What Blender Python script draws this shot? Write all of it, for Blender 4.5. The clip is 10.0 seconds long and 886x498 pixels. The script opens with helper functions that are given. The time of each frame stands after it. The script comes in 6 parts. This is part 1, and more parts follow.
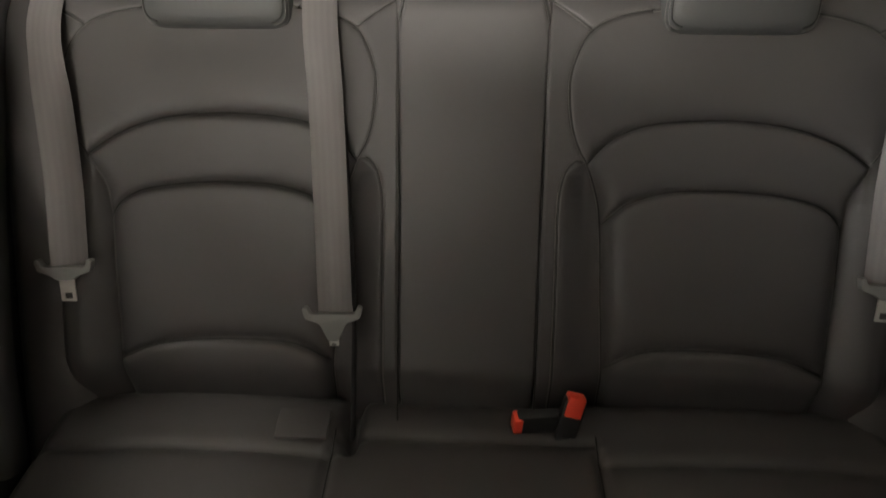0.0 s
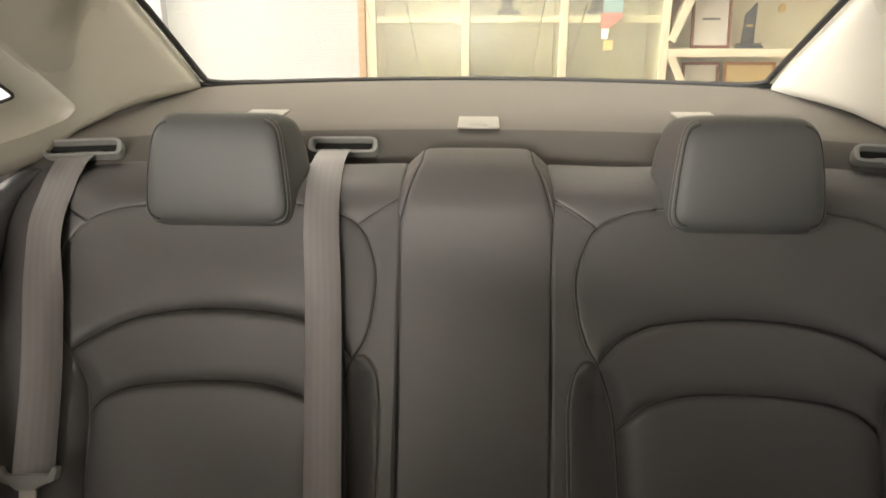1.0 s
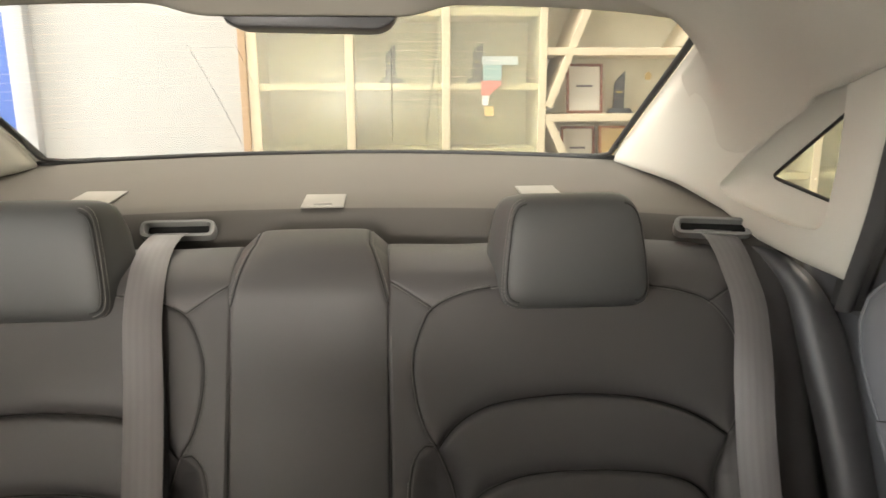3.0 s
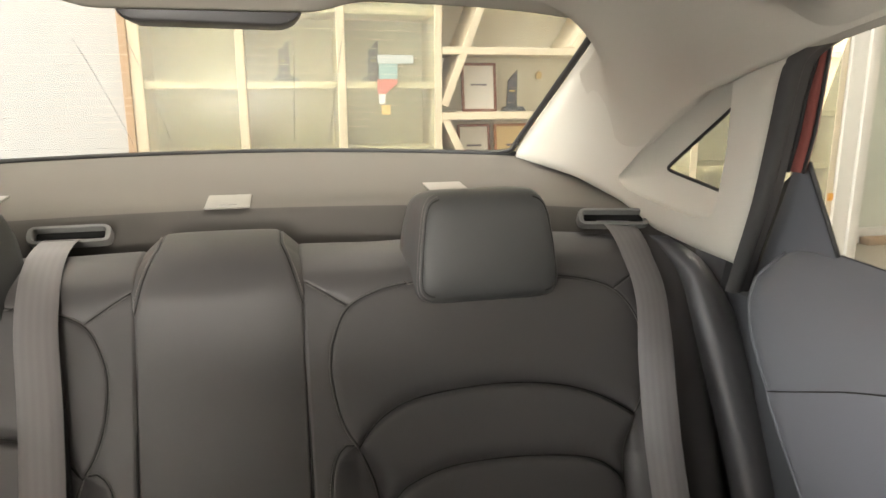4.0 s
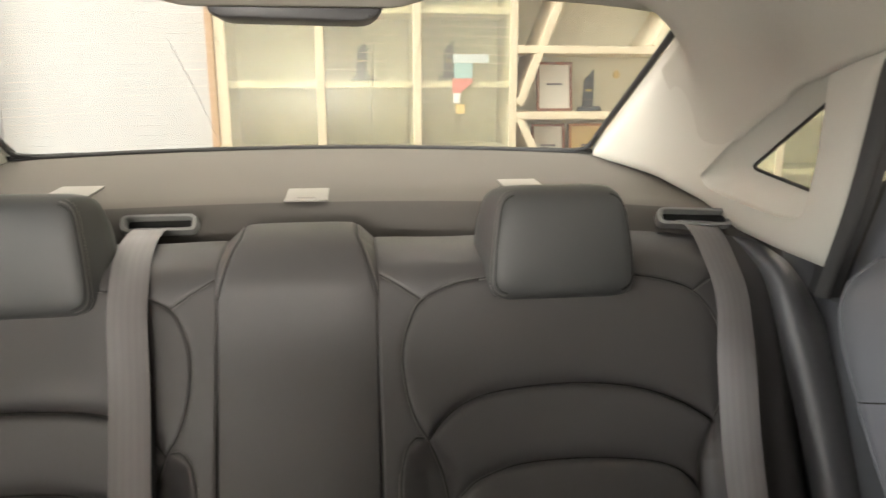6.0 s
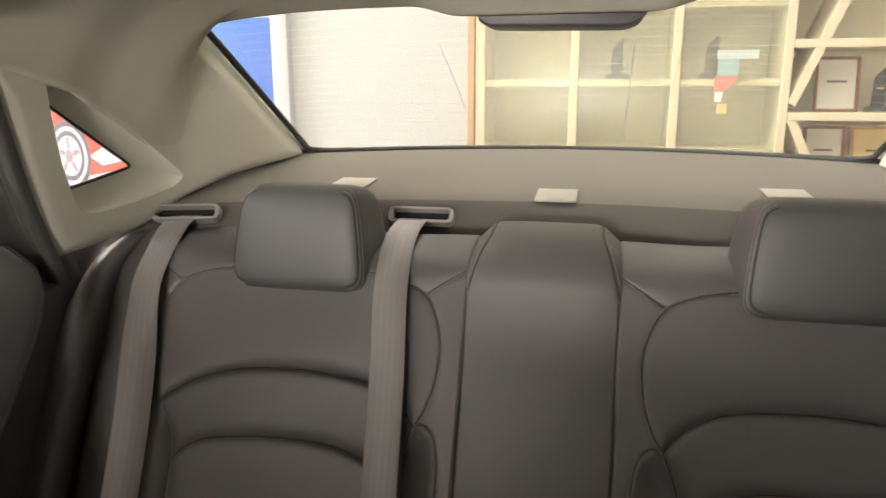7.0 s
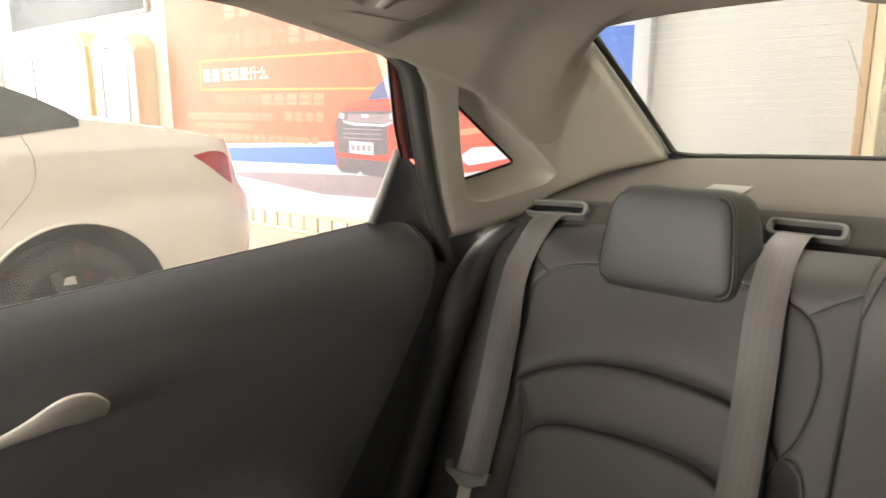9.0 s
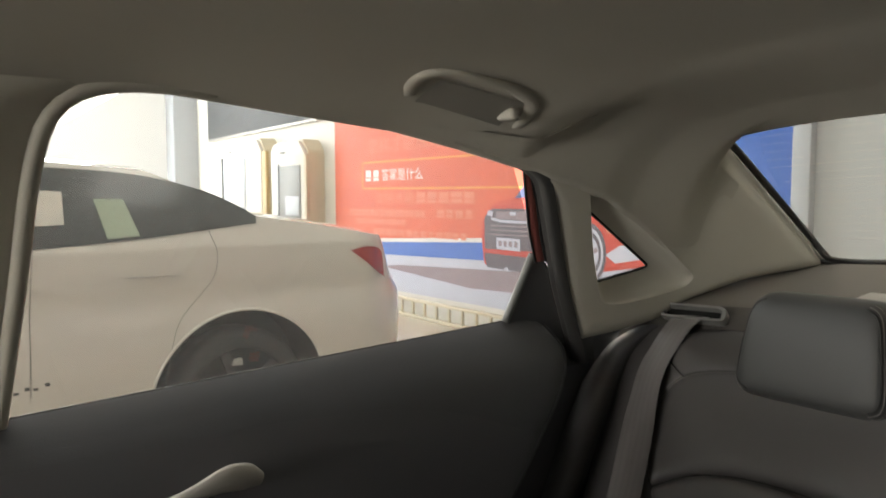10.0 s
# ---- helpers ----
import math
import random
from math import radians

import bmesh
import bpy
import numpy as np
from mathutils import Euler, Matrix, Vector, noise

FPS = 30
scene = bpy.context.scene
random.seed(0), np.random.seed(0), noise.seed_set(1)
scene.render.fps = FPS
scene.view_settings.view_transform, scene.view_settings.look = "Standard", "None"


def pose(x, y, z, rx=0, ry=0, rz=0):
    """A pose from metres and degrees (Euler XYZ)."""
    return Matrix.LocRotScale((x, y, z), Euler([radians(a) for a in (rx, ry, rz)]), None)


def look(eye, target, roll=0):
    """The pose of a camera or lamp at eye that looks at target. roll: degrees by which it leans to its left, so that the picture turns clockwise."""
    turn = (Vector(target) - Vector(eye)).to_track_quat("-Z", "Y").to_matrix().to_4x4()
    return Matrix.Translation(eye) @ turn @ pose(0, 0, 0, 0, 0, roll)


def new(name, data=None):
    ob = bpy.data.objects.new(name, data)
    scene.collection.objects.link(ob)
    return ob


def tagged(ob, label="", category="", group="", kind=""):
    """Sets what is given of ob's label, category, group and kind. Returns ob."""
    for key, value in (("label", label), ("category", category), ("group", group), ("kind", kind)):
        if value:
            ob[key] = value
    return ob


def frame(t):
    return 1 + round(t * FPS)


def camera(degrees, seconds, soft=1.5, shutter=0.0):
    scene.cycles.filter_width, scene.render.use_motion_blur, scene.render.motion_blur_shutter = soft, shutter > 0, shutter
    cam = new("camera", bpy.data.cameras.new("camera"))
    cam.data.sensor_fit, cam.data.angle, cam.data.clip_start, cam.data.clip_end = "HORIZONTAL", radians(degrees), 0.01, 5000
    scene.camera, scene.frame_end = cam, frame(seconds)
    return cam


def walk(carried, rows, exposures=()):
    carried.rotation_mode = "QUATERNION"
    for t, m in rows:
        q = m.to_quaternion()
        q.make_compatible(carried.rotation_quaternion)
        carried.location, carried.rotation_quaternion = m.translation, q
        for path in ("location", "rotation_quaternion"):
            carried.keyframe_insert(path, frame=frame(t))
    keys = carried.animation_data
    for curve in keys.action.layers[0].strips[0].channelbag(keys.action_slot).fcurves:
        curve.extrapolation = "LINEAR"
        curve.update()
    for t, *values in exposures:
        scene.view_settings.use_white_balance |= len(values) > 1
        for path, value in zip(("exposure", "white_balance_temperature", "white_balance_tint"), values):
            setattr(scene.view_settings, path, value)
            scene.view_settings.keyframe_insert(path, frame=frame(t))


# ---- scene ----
cam = camera(65.2, 10.0, soft=1.5, shutter=0.25)
PATH = [
    (0, (-0.002, -0.072, 1.213), (-0.073, 1.609, 0.132), -0.0),
    (0.5, (0.012, -0.052, 1.192), (-0.081, 1.785, 0.406), -0.1),
    (1, (0.005, -0.018, 1.204), (-0.1, 1.889, 0.611), 0.0),
    (1.5, (0.024, -0.006, 1.238), (-0.101, 1.925, 0.73), 0.0),
    (2, (0.057, 0.014, 1.239), (-0.078, 1.958, 0.788), -0.0),
    (2.5, (0.088, 0.0, 1.24), (0.028, 1.951, 0.805), -0.1),
    (3, (0.108, 0.005, 1.233), (0.262, 1.951, 0.8), -0.2),
    (3.2, (0.105, 0.001, 1.235), (0.331, 1.94, 0.801), -0.2),
    (4.3, (0.082, 0.006, 1.225), (0.586, 1.891, 0.789), -0.3),
    (4.5, (0.082, 0.007, 1.222), (0.619, 1.884, 0.786), -0.4),
    (5, (0.089, 0.008, 1.222), (0.675, 1.87, 0.785), -0.4),
    (5.2, (0.094, 0.012, 1.222), (0.678, 1.874, 0.784), -0.4),
    (6.3, (0.076, -0.006, 1.224), (0.083, 1.946, 0.789), 0.0),
    (6.5, (0.078, -0.014, 1.234), (-0.081, 1.93, 0.793), -0.0),
    (7, (0.07, -0.018, 1.233), (-0.36, 1.884, 0.791), -0.1),
    (7.5, (0.074, -0.034, 1.232), (-0.558, 1.812, 0.793), -0.1),
    (8, (0.036, -0.041, 1.238), (-0.784, 1.729, 0.798), -0.0),
    (8.5, (0.024, -0.039, 1.231), (-1.032, 1.602, 0.794), 0.0),
    (9, (0.031, -0.045, 1.221), (-1.238, 1.444, 0.806), -0.2),
    (9.5, (0.048, -0.062, 1.226), (-1.386, 1.291, 0.89), -0.2),
    (10, (0.087, -0.071, 1.237), (-1.498, 1.139, 1.093), -0.2),
]
EXPOSURES = [[0, 0.10, 6850, 10], [0.5, 0.54, 7000, 10], [1, 0.46, 7000, 10], [2.5, 0.34, 6950, 10], [5, 0.32, 6750, 10], [6.5, 0.32, 6850, 10], [7.5, 0.24, 7000, 11], [8, 0.16, 7000, 12], [8.5, 0.16, 7000, 12], [9, 0.16, 6950, 11], [9.5, -0.22, 6950, 10], [10, -0.92, 6600, 8]]
walk(cam, [(t, look(eye, target, roll)) for t, eye, target, roll in PATH], EXPOSURES)

# ---- world and light ----
world = bpy.data.worlds.new("sky")
scene.world = world
world.use_nodes = True
_wn = world.node_tree
_sky = _wn.nodes.new("ShaderNodeTexSky")
_sky.sky_type = "NISHITA"
_sky.sun_disc = False
_sky.sun_elevation, _sky.sun_rotation = radians(40), radians(250)
_wn.links.new(_sky.outputs[0], _wn.nodes["Background"].inputs[0])
_wn.nodes["Background"].inputs[1].default_value = 0.12


def area_lamp(name, m, sx, sy, watts, colour):
    data = bpy.data.lights.new(name, "AREA")
    data.shape, data.size, data.size_y, data.energy, data.color = "RECTANGLE", sx, sy, watts, colour
    ob = new(name, data)
    ob.matrix_world = m
    return ob


# daylight through the glazed entrance beyond the white car, then unseen front fill lamps
area_lamp("window_light", look((-13.4, -0.1, 2.7), (0, 0.1, 1.4)), 5.4, 4.4, 3600, (0.93, 0.965, 1.0))
area_lamp("front_fill_light", look((-4.5, -3.40, 1.70), (0.3, 0.8, 1.0)), 2.0, 1.8, 190, (0.97, 0.97, 0.97))
area_lamp("front_fill_light", look((-0.5, -3.40, 1.15), (-0.3, 0.8, 1.0)), 1.2, 0.4, 175, (1.0, 0.955, 0.90))
# unseen overhead fill lamps, placed to balance the light in the hall and cabin
LAMPS = ((-7.5, 1.0, 80), (-2.1, -0.4, 140), (-1.9, 2.2, 28), (0.1, 1.9, 112), (4.8, 1.6, 85))
for _x, _y, _w in LAMPS:
    area_lamp("overhead_fill_light", pose(_x, _y, 4.90), 1.6, 0.9, _w, (1.0, 0.965, 0.905))

# ---- materials ----
def nodes_of(name):
    mat = bpy.data.materials.new(name)
    mat.use_nodes = True
    nt = mat.node_tree
    return mat, nt, nt.nodes["Principled BSDF"]


def surface(name, colour, rough=0.6, metal=0.0, grain=900.0, bump=0.15, vary=0.12, patch=6.0, spec=0.5, coat=0.0, cell=False):
    """A surface with patchy tone at two scales and a fine relief."""
    mat, nt, bs = nodes_of(name)
    tex = nt.nodes.new("ShaderNodeTexCoord")
    big = nt.nodes.new("ShaderNodeTexNoise")
    big.inputs["Scale"].default_value, big.inputs["Detail"].default_value = patch, 5
    fine = nt.nodes.new("ShaderNodeTexVoronoi" if cell else "ShaderNodeTexNoise")
    fine.inputs["Scale"].default_value = grain
    for n in (big, fine):
        nt.links.new(tex.outputs["Object"], n.inputs["Vector"])
    mix = nt.nodes.new("ShaderNodeMixRGB")
    mix.inputs[1].default_value = (*[c * (1 - vary) for c in colour], 1)
    mix.inputs[2].default_value = (*[min(1, c * (1 + vary)) for c in colour], 1)
    ave = nt.nodes.new("ShaderNodeMath")
    ave.operation = "MULTIPLY_ADD"
    ave.inputs[1].default_value, ave.inputs[2].default_value = 0.3, 0.0
    nt.links.new(fine.outputs[0], ave.inputs[0])
    add = nt.nodes.new("ShaderNodeMath")
    add.operation = "MULTIPLY_ADD"
    add.inputs[1].default_value = 0.75
    nt.links.new(big.outputs[0], add.inputs[0])
    nt.links.new(ave.outputs[0], add.inputs[2])
    nt.links.new(add.outputs[0], mix.inputs[0])
    nt.links.new(mix.outputs[0], bs.inputs["Base Color"])
    bs.inputs["Roughness"].default_value, bs.inputs["Metallic"].default_value = rough, metal
    bs.inputs["Specular IOR Level"].default_value = spec
    bs.inputs["Coat Weight"].default_value = coat
    rr = nt.nodes.new("ShaderNodeMapRange")
    rr.inputs["To Min"].default_value, rr.inputs["To Max"].default_value = max(0.02, rough - 0.06), min(1, rough + 0.06)
    nt.links.new(big.outputs[0], rr.inputs["Value"])
    nt.links.new(rr.outputs[0], bs.inputs["Roughness"])
    if bump:
        bp = nt.nodes.new("ShaderNodeBump")
        bp.inputs["Strength"].default_value, bp.inputs["Distance"].default_value = bump, 0.001
        nt.links.new(fine.outputs[0], bp.inputs["Height"])
        nt.links.new(bp.outputs[0], bs.inputs["Normal"])
    return mat


def webbing(name, colour):
    """Woven belt: fine ribs across the width (object space u runs along x)."""
    mat, nt, bs = nodes_of(name)
    uv = nt.nodes.new("ShaderNodeUVMap")
    wave = nt.nodes.new("ShaderNodeTexWave")
    wave.bands_direction = "X"
    wave.inputs["Scale"].default_value, wave.inputs["Distortion"].default_value = 1.75, 0.0
    nt.links.new(uv.outputs[0], wave.inputs["Vector"])
    wv = nt.nodes.new("ShaderNodeTexWave")
    wv.bands_direction = "Y"
    wv.inputs["Scale"].default_value = 90.0
    nt.links.new(uv.outputs[0], wv.inputs["Vector"])
    mix = nt.nodes.new("ShaderNodeMixRGB")
    mix.inputs[1].default_value = (*[c * 0.96 for c in colour], 1)
    mix.inputs[2].default_value = (*[c * 1.04 for c in colour], 1)
    nt.links.new(wave.outputs[0], mix.inputs[0])
    nt.links.new(mix.outputs[0], bs.inputs["Base Color"])
    s = nt.nodes.new("ShaderNodeMath")
    s.operation = "MULTIPLY_ADD"
    s.inputs[1].default_value = 0.10
    nt.links.new(wv.outputs[0], s.inputs[0])
    nt.links.new(wave.outputs[0], s.inputs[2])
    bp = nt.nodes.new("ShaderNodeBump")
    bp.inputs["Strength"].default_value, bp.inputs["Distance"].default_value = 0.11, 0.001
    nt.links.new(s.outputs[0], bp.inputs["Height"])
    nt.links.new(bp.outputs[0], bs.inputs["Normal"])
    bs.inputs["Roughness"].default_value = 0.55
    bs.inputs["Sheen Weight"].default_value = 0.3
    return mat


def glass(name, tint=(0.93, 0.96, 0.94), rough=0.0, gloss=0.045, veil=0.0):
    """A thin pane: clear, with surface gloss and a pale film standing for glare."""
    mat, nt, bs = nodes_of(name)
    nt.nodes.remove(bs)
    out = nt.nodes["Material Output"]
    tr = nt.nodes.new("ShaderNodeBsdfTransparent")
    tr.inputs[0].default_value = (*tint, 1)
    gl = nt.nodes.new("ShaderNodeBsdfGlossy")
    gl.inputs["Roughness"].default_value = rough
    lw = nt.nodes.new("ShaderNodeLayerWeight")
    lw.inputs[0].default_value = 0.5
    pw = nt.nodes.new("ShaderNodeMath")
    pw.operation = "POWER"
    pw.inputs[1].default_value = 5.0
    nt.links.new(lw.outputs["Facing"], pw.inputs[0])
    fr = nt.nodes.new("ShaderNodeMath")
    fr.operation = "MULTIPLY_ADD"
    fr.inputs[1].default_value, fr.inputs[2].default_value = 0.85, gloss
    nt.links.new(pw.outputs[0], fr.inputs[0])
    mx = nt.nodes.new("ShaderNodeMixShader")
    clear = tr
    # pale scattering mixed in to stand for the veil of glare
    if veil:
        film = nt.nodes.new("ShaderNodeBsdfTranslucent")
        film.inputs[0].default_value = (0.9, 0.9, 0.9, 1)
        veil_diffuse = nt.nodes.new("ShaderNodeBsdfDiffuse")
        veil_diffuse.inputs[0].default_value = (0.9, 0.9, 0.9, 1)
        both = nt.nodes.new("ShaderNodeMixShader")
        nt.links.new(film.outputs[0], both.inputs[1])
        nt.links.new(veil_diffuse.outputs[0], both.inputs[2])
        clear = nt.nodes.new("ShaderNodeMixShader")
        clear.inputs[0].default_value = veil
        nt.links.new(tr.outputs[0], clear.inputs[1])
        nt.links.new(both.outputs[0], clear.inputs[2])
    for a, b in ((fr.outputs[0], mx.inputs[0]), (clear.outputs[0], mx.inputs[1]), (gl.outputs[0], mx.inputs[2]), (mx.outputs[0], out.inputs[0])):
        nt.links.new(a, b)
    return mat


def wood(name, light, dark, rough=0.5, scale=3.0):
    mat, nt, bs = nodes_of(name)
    tex = nt.nodes.new("ShaderNodeTexCoord")
    mp = nt.nodes.new("ShaderNodeMapping")
    mp.inputs["Scale"].default_value = (18, 18, 1.2)
    nz = nt.nodes.new("ShaderNodeTexNoise")
    nz.inputs["Scale"].default_value, nz.inputs["Detail"].default_value = scale, 6
    mix = nt.nodes.new("ShaderNodeMixRGB")
    mix.inputs[1].default_value, mix.inputs[2].default_value = (*light, 1), (*dark, 1)
    nt.links.new(tex.outputs["Object"], mp.inputs[0])
    nt.links.new(mp.outputs[0], nz.inputs["Vector"])
    nt.links.new(nz.outputs[0], mix.inputs[0])
    nt.links.new(mix.outputs[0], bs.inputs["Base Color"])
    bs.inputs["Roughness"].default_value = rough
    return mat


def glowing(name, colour, strength):
    mat, nt, bs = nodes_of(name)
    bs.inputs["Base Color"].default_value = (*colour, 1)
    bs.inputs["Emission Color"].default_value = (*colour, 1)
    bs.inputs["Emission Strength"].default_value = strength
    return mat


LEATHER = surface("dark_grey_leatherette", (0.070, 0.066, 0.0655), 0.48, spec=0.48, grain=1100, bump=0.10, vary=0.08, cell=True)
LEATHER_HEAD = surface("smooth_dark_leatherette", (0.062, 0.063, 0.062), 0.52, spec=0.42, grain=1300, bump=0.08, vary=0.08, cell=True)
SLOT_SHADE = surface("slot_shade_black", (0.006, 0.006, 0.006), 0.9, bump=0.05)
NOTCH = surface("grey_notch", (0.24, 0.23, 0.21), 0.6, bump=0.05)
THREAD = surface("dark_piping", (0.014, 0.013, 0.012), 0.6, bump=0)
STITCH = surface("pale_stitching", (0.22, 0.205, 0.19), 0.7, bump=0)
PIPING = surface("highlit_seam_piping", (0.105, 0.100, 0.094), 0.42, bump=0)
SHELF_CLOTH = surface("grey_felt", (0.122, 0.112, 0.099), 0.92, grain=700, bump=0.5, vary=0.10, patch=9, spec=0.2)
# nearly the settings of the shelf top's felt, in a darker tone
SHELF_LIP = surface("grey_felt_darker", (0.068, 0.063, 0.057), 0.92, grain=700, bump=0.4, vary=0.10, patch=9, spec=0.2)
SHELF_DARK = surface("dark_grey_plastic", (0.062, 0.060, 0.058), 0.55, grain=900, bump=0.2)
TRIM_PALE = surface("pale_beige_plastic", (0.50, 0.482, 0.42), 0.62, grain=1500, bump=0.12, vary=0.04, patch=3, spec=0.35)
ROOF_CLOTH = surface("beige_roof_cloth", (0.475, 0.453, 0.394), 0.95, grain=800, bump=0.3, vary=0.06, patch=5, spec=0.15)
BLACK_PLASTIC = surface("black_plastic", (0.022, 0.022, 0.023), 0.45, grain=800, bump=0.15)
BEZEL = surface("grey_bezel_plastic", (0.20, 0.20, 0.193), 0.5, grain=900, bump=0.1)
RUBBER = surface("black_rubber", (0.013, 0.013, 0.013), 0.6, grain=600, bump=0.05)
DOOR_SOFT = surface("slate_soft_plastic", (0.098, 0.101, 0.110), 0.5, grain=1000, bump=0.25, vary=0.06, cell=True)
DOOR_CLOTH = surface("slate_door_leatherette", (0.106, 0.107, 0.118), 0.48, grain=1000, bump=0.15, vary=0.06, cell=True)
BELT_SHADOW = surface("belt_shadow_black", (0.014, 0.013, 0.013), 0.8, bump=0.1)
BELT = webbing("grey_belt_webbing", (0.150, 0.140, 0.138))
CHROME = surface("brushed_steel", (0.62, 0.61, 0.58), 0.25, metal=1.0, bump=0)
SATIN = surface("satin_silver_plastic", (0.50, 0.48, 0.45), 0.38, metal=0.25, bump=0)
PLATE = surface("pale_steel_plate", (0.58, 0.56, 0.53), 0.4, metal=0.3, bump=0)
RED_BUTTON = surface("red_plastic", (0.92, 0.085, 0.045), 0.4, bump=0.05, vary=0.05)
LATCH_PALE = surface("pale_grey_plastic", (0.25, 0.237, 0.21), 0.6, bump=0.1)
CAR_RED = surface("red_paint", (0.18, 0.055, 0.047), 0.4, bump=0, coat=0.2)
CAR_WHITE = surface("white_car_paint", (0.79, 0.765, 0.71), 0.25, bump=0, vary=0.015, coat=0.7)
CAR_GLASS = surface("dark_car_glass", (0.085, 0.098, 0.099), 0.14, bump=0, vary=0.03, spec=0.35)
LAMP_RED = surface("red_lamp_lens", (0.42, 0.012, 0.016), 0.12, bump=0, coat=0.6)
TYRE = surface("tyre_rubber", (0.032, 0.032, 0.033), 0.8, bump=0)
RIM_DARK = surface("dark_alloy", (0.06, 0.06, 0.062), 0.5, metal=0.3, bump=0)
PANE = glass("tinted_pane", (0.375, 0.388, 0.377), veil=0.04)
PANE_SIDE = glass("veiled_side_pane", (0.335, 0.342, 0.337), veil=0.042)
DOOR_SEAL = surface("grey_door_rubber", (0.045, 0.044, 0.043), 0.6, grain=600, bump=0.05)
JAMB = surface("dark_slate_plastic", (0.055, 0.057, 0.062), 0.6, grain=700, bump=0.1)
SEAL_RUBBER = surface("satin_black_trim", (0.078, 0.077, 0.080), 0.46, grain=900, bump=0.08)
STRIP_GREY = surface("grey_window_strip", (0.15, 0.155, 0.15), 0.5, bump=0.05)
PANE_TINT = glass("green_pane", (0.93, 0.95, 0.86), 0.25, 0.03, veil=0.15)
PAINT_WHITE = surface("white_wall_paint", (0.78, 0.76, 0.71), 0.75, grain=120, bump=0.1, vary=0.03, patch=1.2)
PAINT_GREY = surface("pale_grey_paint", (0.50, 0.53, 0.58), 0.6, grain=120, bump=0.05, vary=0.03)
PAINT_BLUE = surface("blue_board", (0.045, 0.155, 0.60), 0.5, grain=80, bump=0.05, vary=0.05, patch=2)
SHUTTER = surface("white_shutter_paint", (0.485, 0.505, 0.515), 0.5, grain=100, bump=0.03, vary=0.02, patch=2)
BIRCH = wood("pale_birch_board", (0.76, 0.67, 0.50), (0.71, 0.61, 0.44))
BIRCH_EDGE = wood("brown_board_edge", (0.50, 0.34, 0.20), (0.42, 0.27, 0.15))
BIRCH_BACK = wood("olive_cabinet_back", (0.85, 0.82, 0.66), (0.81, 0.77, 0.61))
TILE_FLOOR = surface("beige_polished_tile", (0.52, 0.46, 0.36), 0.16, grain=60, bump=0.02, vary=0.06, patch=2)
ROOM_CEIL = surface("white_ceiling_board", (0.80, 0.79, 0.76), 0.85, grain=90, bump=0.05, vary=0.02, patch=1)
LUMINAIRE = glowing("fill_panel_glow", (1.0, 0.95, 0.86), 6.0)
DAYLIGHT = glowing("bright_daylight", (1.0, 0.99, 0.97), 3.2)
SCREEN_DARK = surface("dark_screen", (0.09, 0.095, 0.10), 0.55, bump=0, spec=0.2)
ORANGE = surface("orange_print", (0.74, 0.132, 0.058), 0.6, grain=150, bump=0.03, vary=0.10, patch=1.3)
PRINT_RED = surface("red_print", (0.62, 0.06, 0.035), 0.6, bump=0.02)
PRINT_YELLOW = surface("yellow_print", (0.85, 0.36, 0.06), 0.6, bump=0.02)
PRINT_WHITE = surface("white_print", (0.82, 0.80, 0.78), 0.6, bump=0.02)
PRINT_PINK = surface("pale_pink_print", (0.78, 0.25, 0.15), 0.6, bump=0.02)
PRINT_BLUE = surface("blue_print", (0.05, 0.17, 0.62), 0.6, bump=0.02)
PRINT_LILAC = surface("pale_lilac_print", (0.56, 0.58, 0.72), 0.6, bump=0.02)
PRINT_GREY = surface("mauve_grey_print", (0.30, 0.24, 0.28), 0.6, bump=0.02, vary=0.2)
PRINT_DARK = surface("dark_grey_print", (0.125, 0.11, 0.145), 0.6, bump=0.02, vary=0.2)
PRINT_NAVY = surface("dusky_blue_print", (0.09, 0.12, 0.30), 0.6, bump=0.02, vary=0.2)
PRINT_ORANGE = surface("bright_orange_red_print", (0.66, 0.11, 0.06), 0.6, bump=0.02)
PAPER = surface("certificate_paper", (0.78, 0.75, 0.68), 0.8, bump=0.03)
REFLECTION_PALE = surface("pale_blue_green_reflection", (0.56, 0.62, 0.60), 0.5, bump=0.02)
PAPER_GOLD = surface("gold_edged_paper", (0.78, 0.58, 0.27), 0.8, bump=0.03)
FRAME_RED = wood("reddish_frame_wood", (0.26, 0.09, 0.05), (0.20, 0.06, 0.035))
FRAME_ORANGE = wood("orange_frame_wood", (0.52, 0.24, 0.10), (0.45, 0.19, 0.07))
TROPHY = surface("dark_crystal", (0.035, 0.045, 0.055), 0.12, bump=0, coat=0.4)
GOLD = surface("gold_plate", (0.70, 0.50, 0.14), 0.35, metal=0.7, bump=0)
BRASS_PALE = surface("cream_machine_panel", (0.70, 0.62, 0.46), 0.4, bump=0.02)

# ---- building tools ----
def mesh_object(name, mesh, material, parent=None, label=""):
    mesh.materials.append(material)
    ob = new(name, mesh)
    if parent is not None:
        ob.parent = parent
    return tagged(ob, label)


def part(name, bm, material, parent=None, label="", smooth=True):
    mesh = bpy.data.meshes.new(name)
    bm.normal_update()
    bm.to_mesh(mesh)
    bm.free()
    for p in mesh.polygons:
        p.use_smooth = smooth
    if smooth:
        mesh.set_sharp_from_angle(angle=radians(40))
    return mesh_object(name, mesh, material, parent, label)


def thing(name, label, category, group="", kind="", at=(0, 0, 0)):
    ob = new(name)
    ob.empty_display_size = 0.05
    ob.location = at
    return tagged(ob, label, category, group, kind)


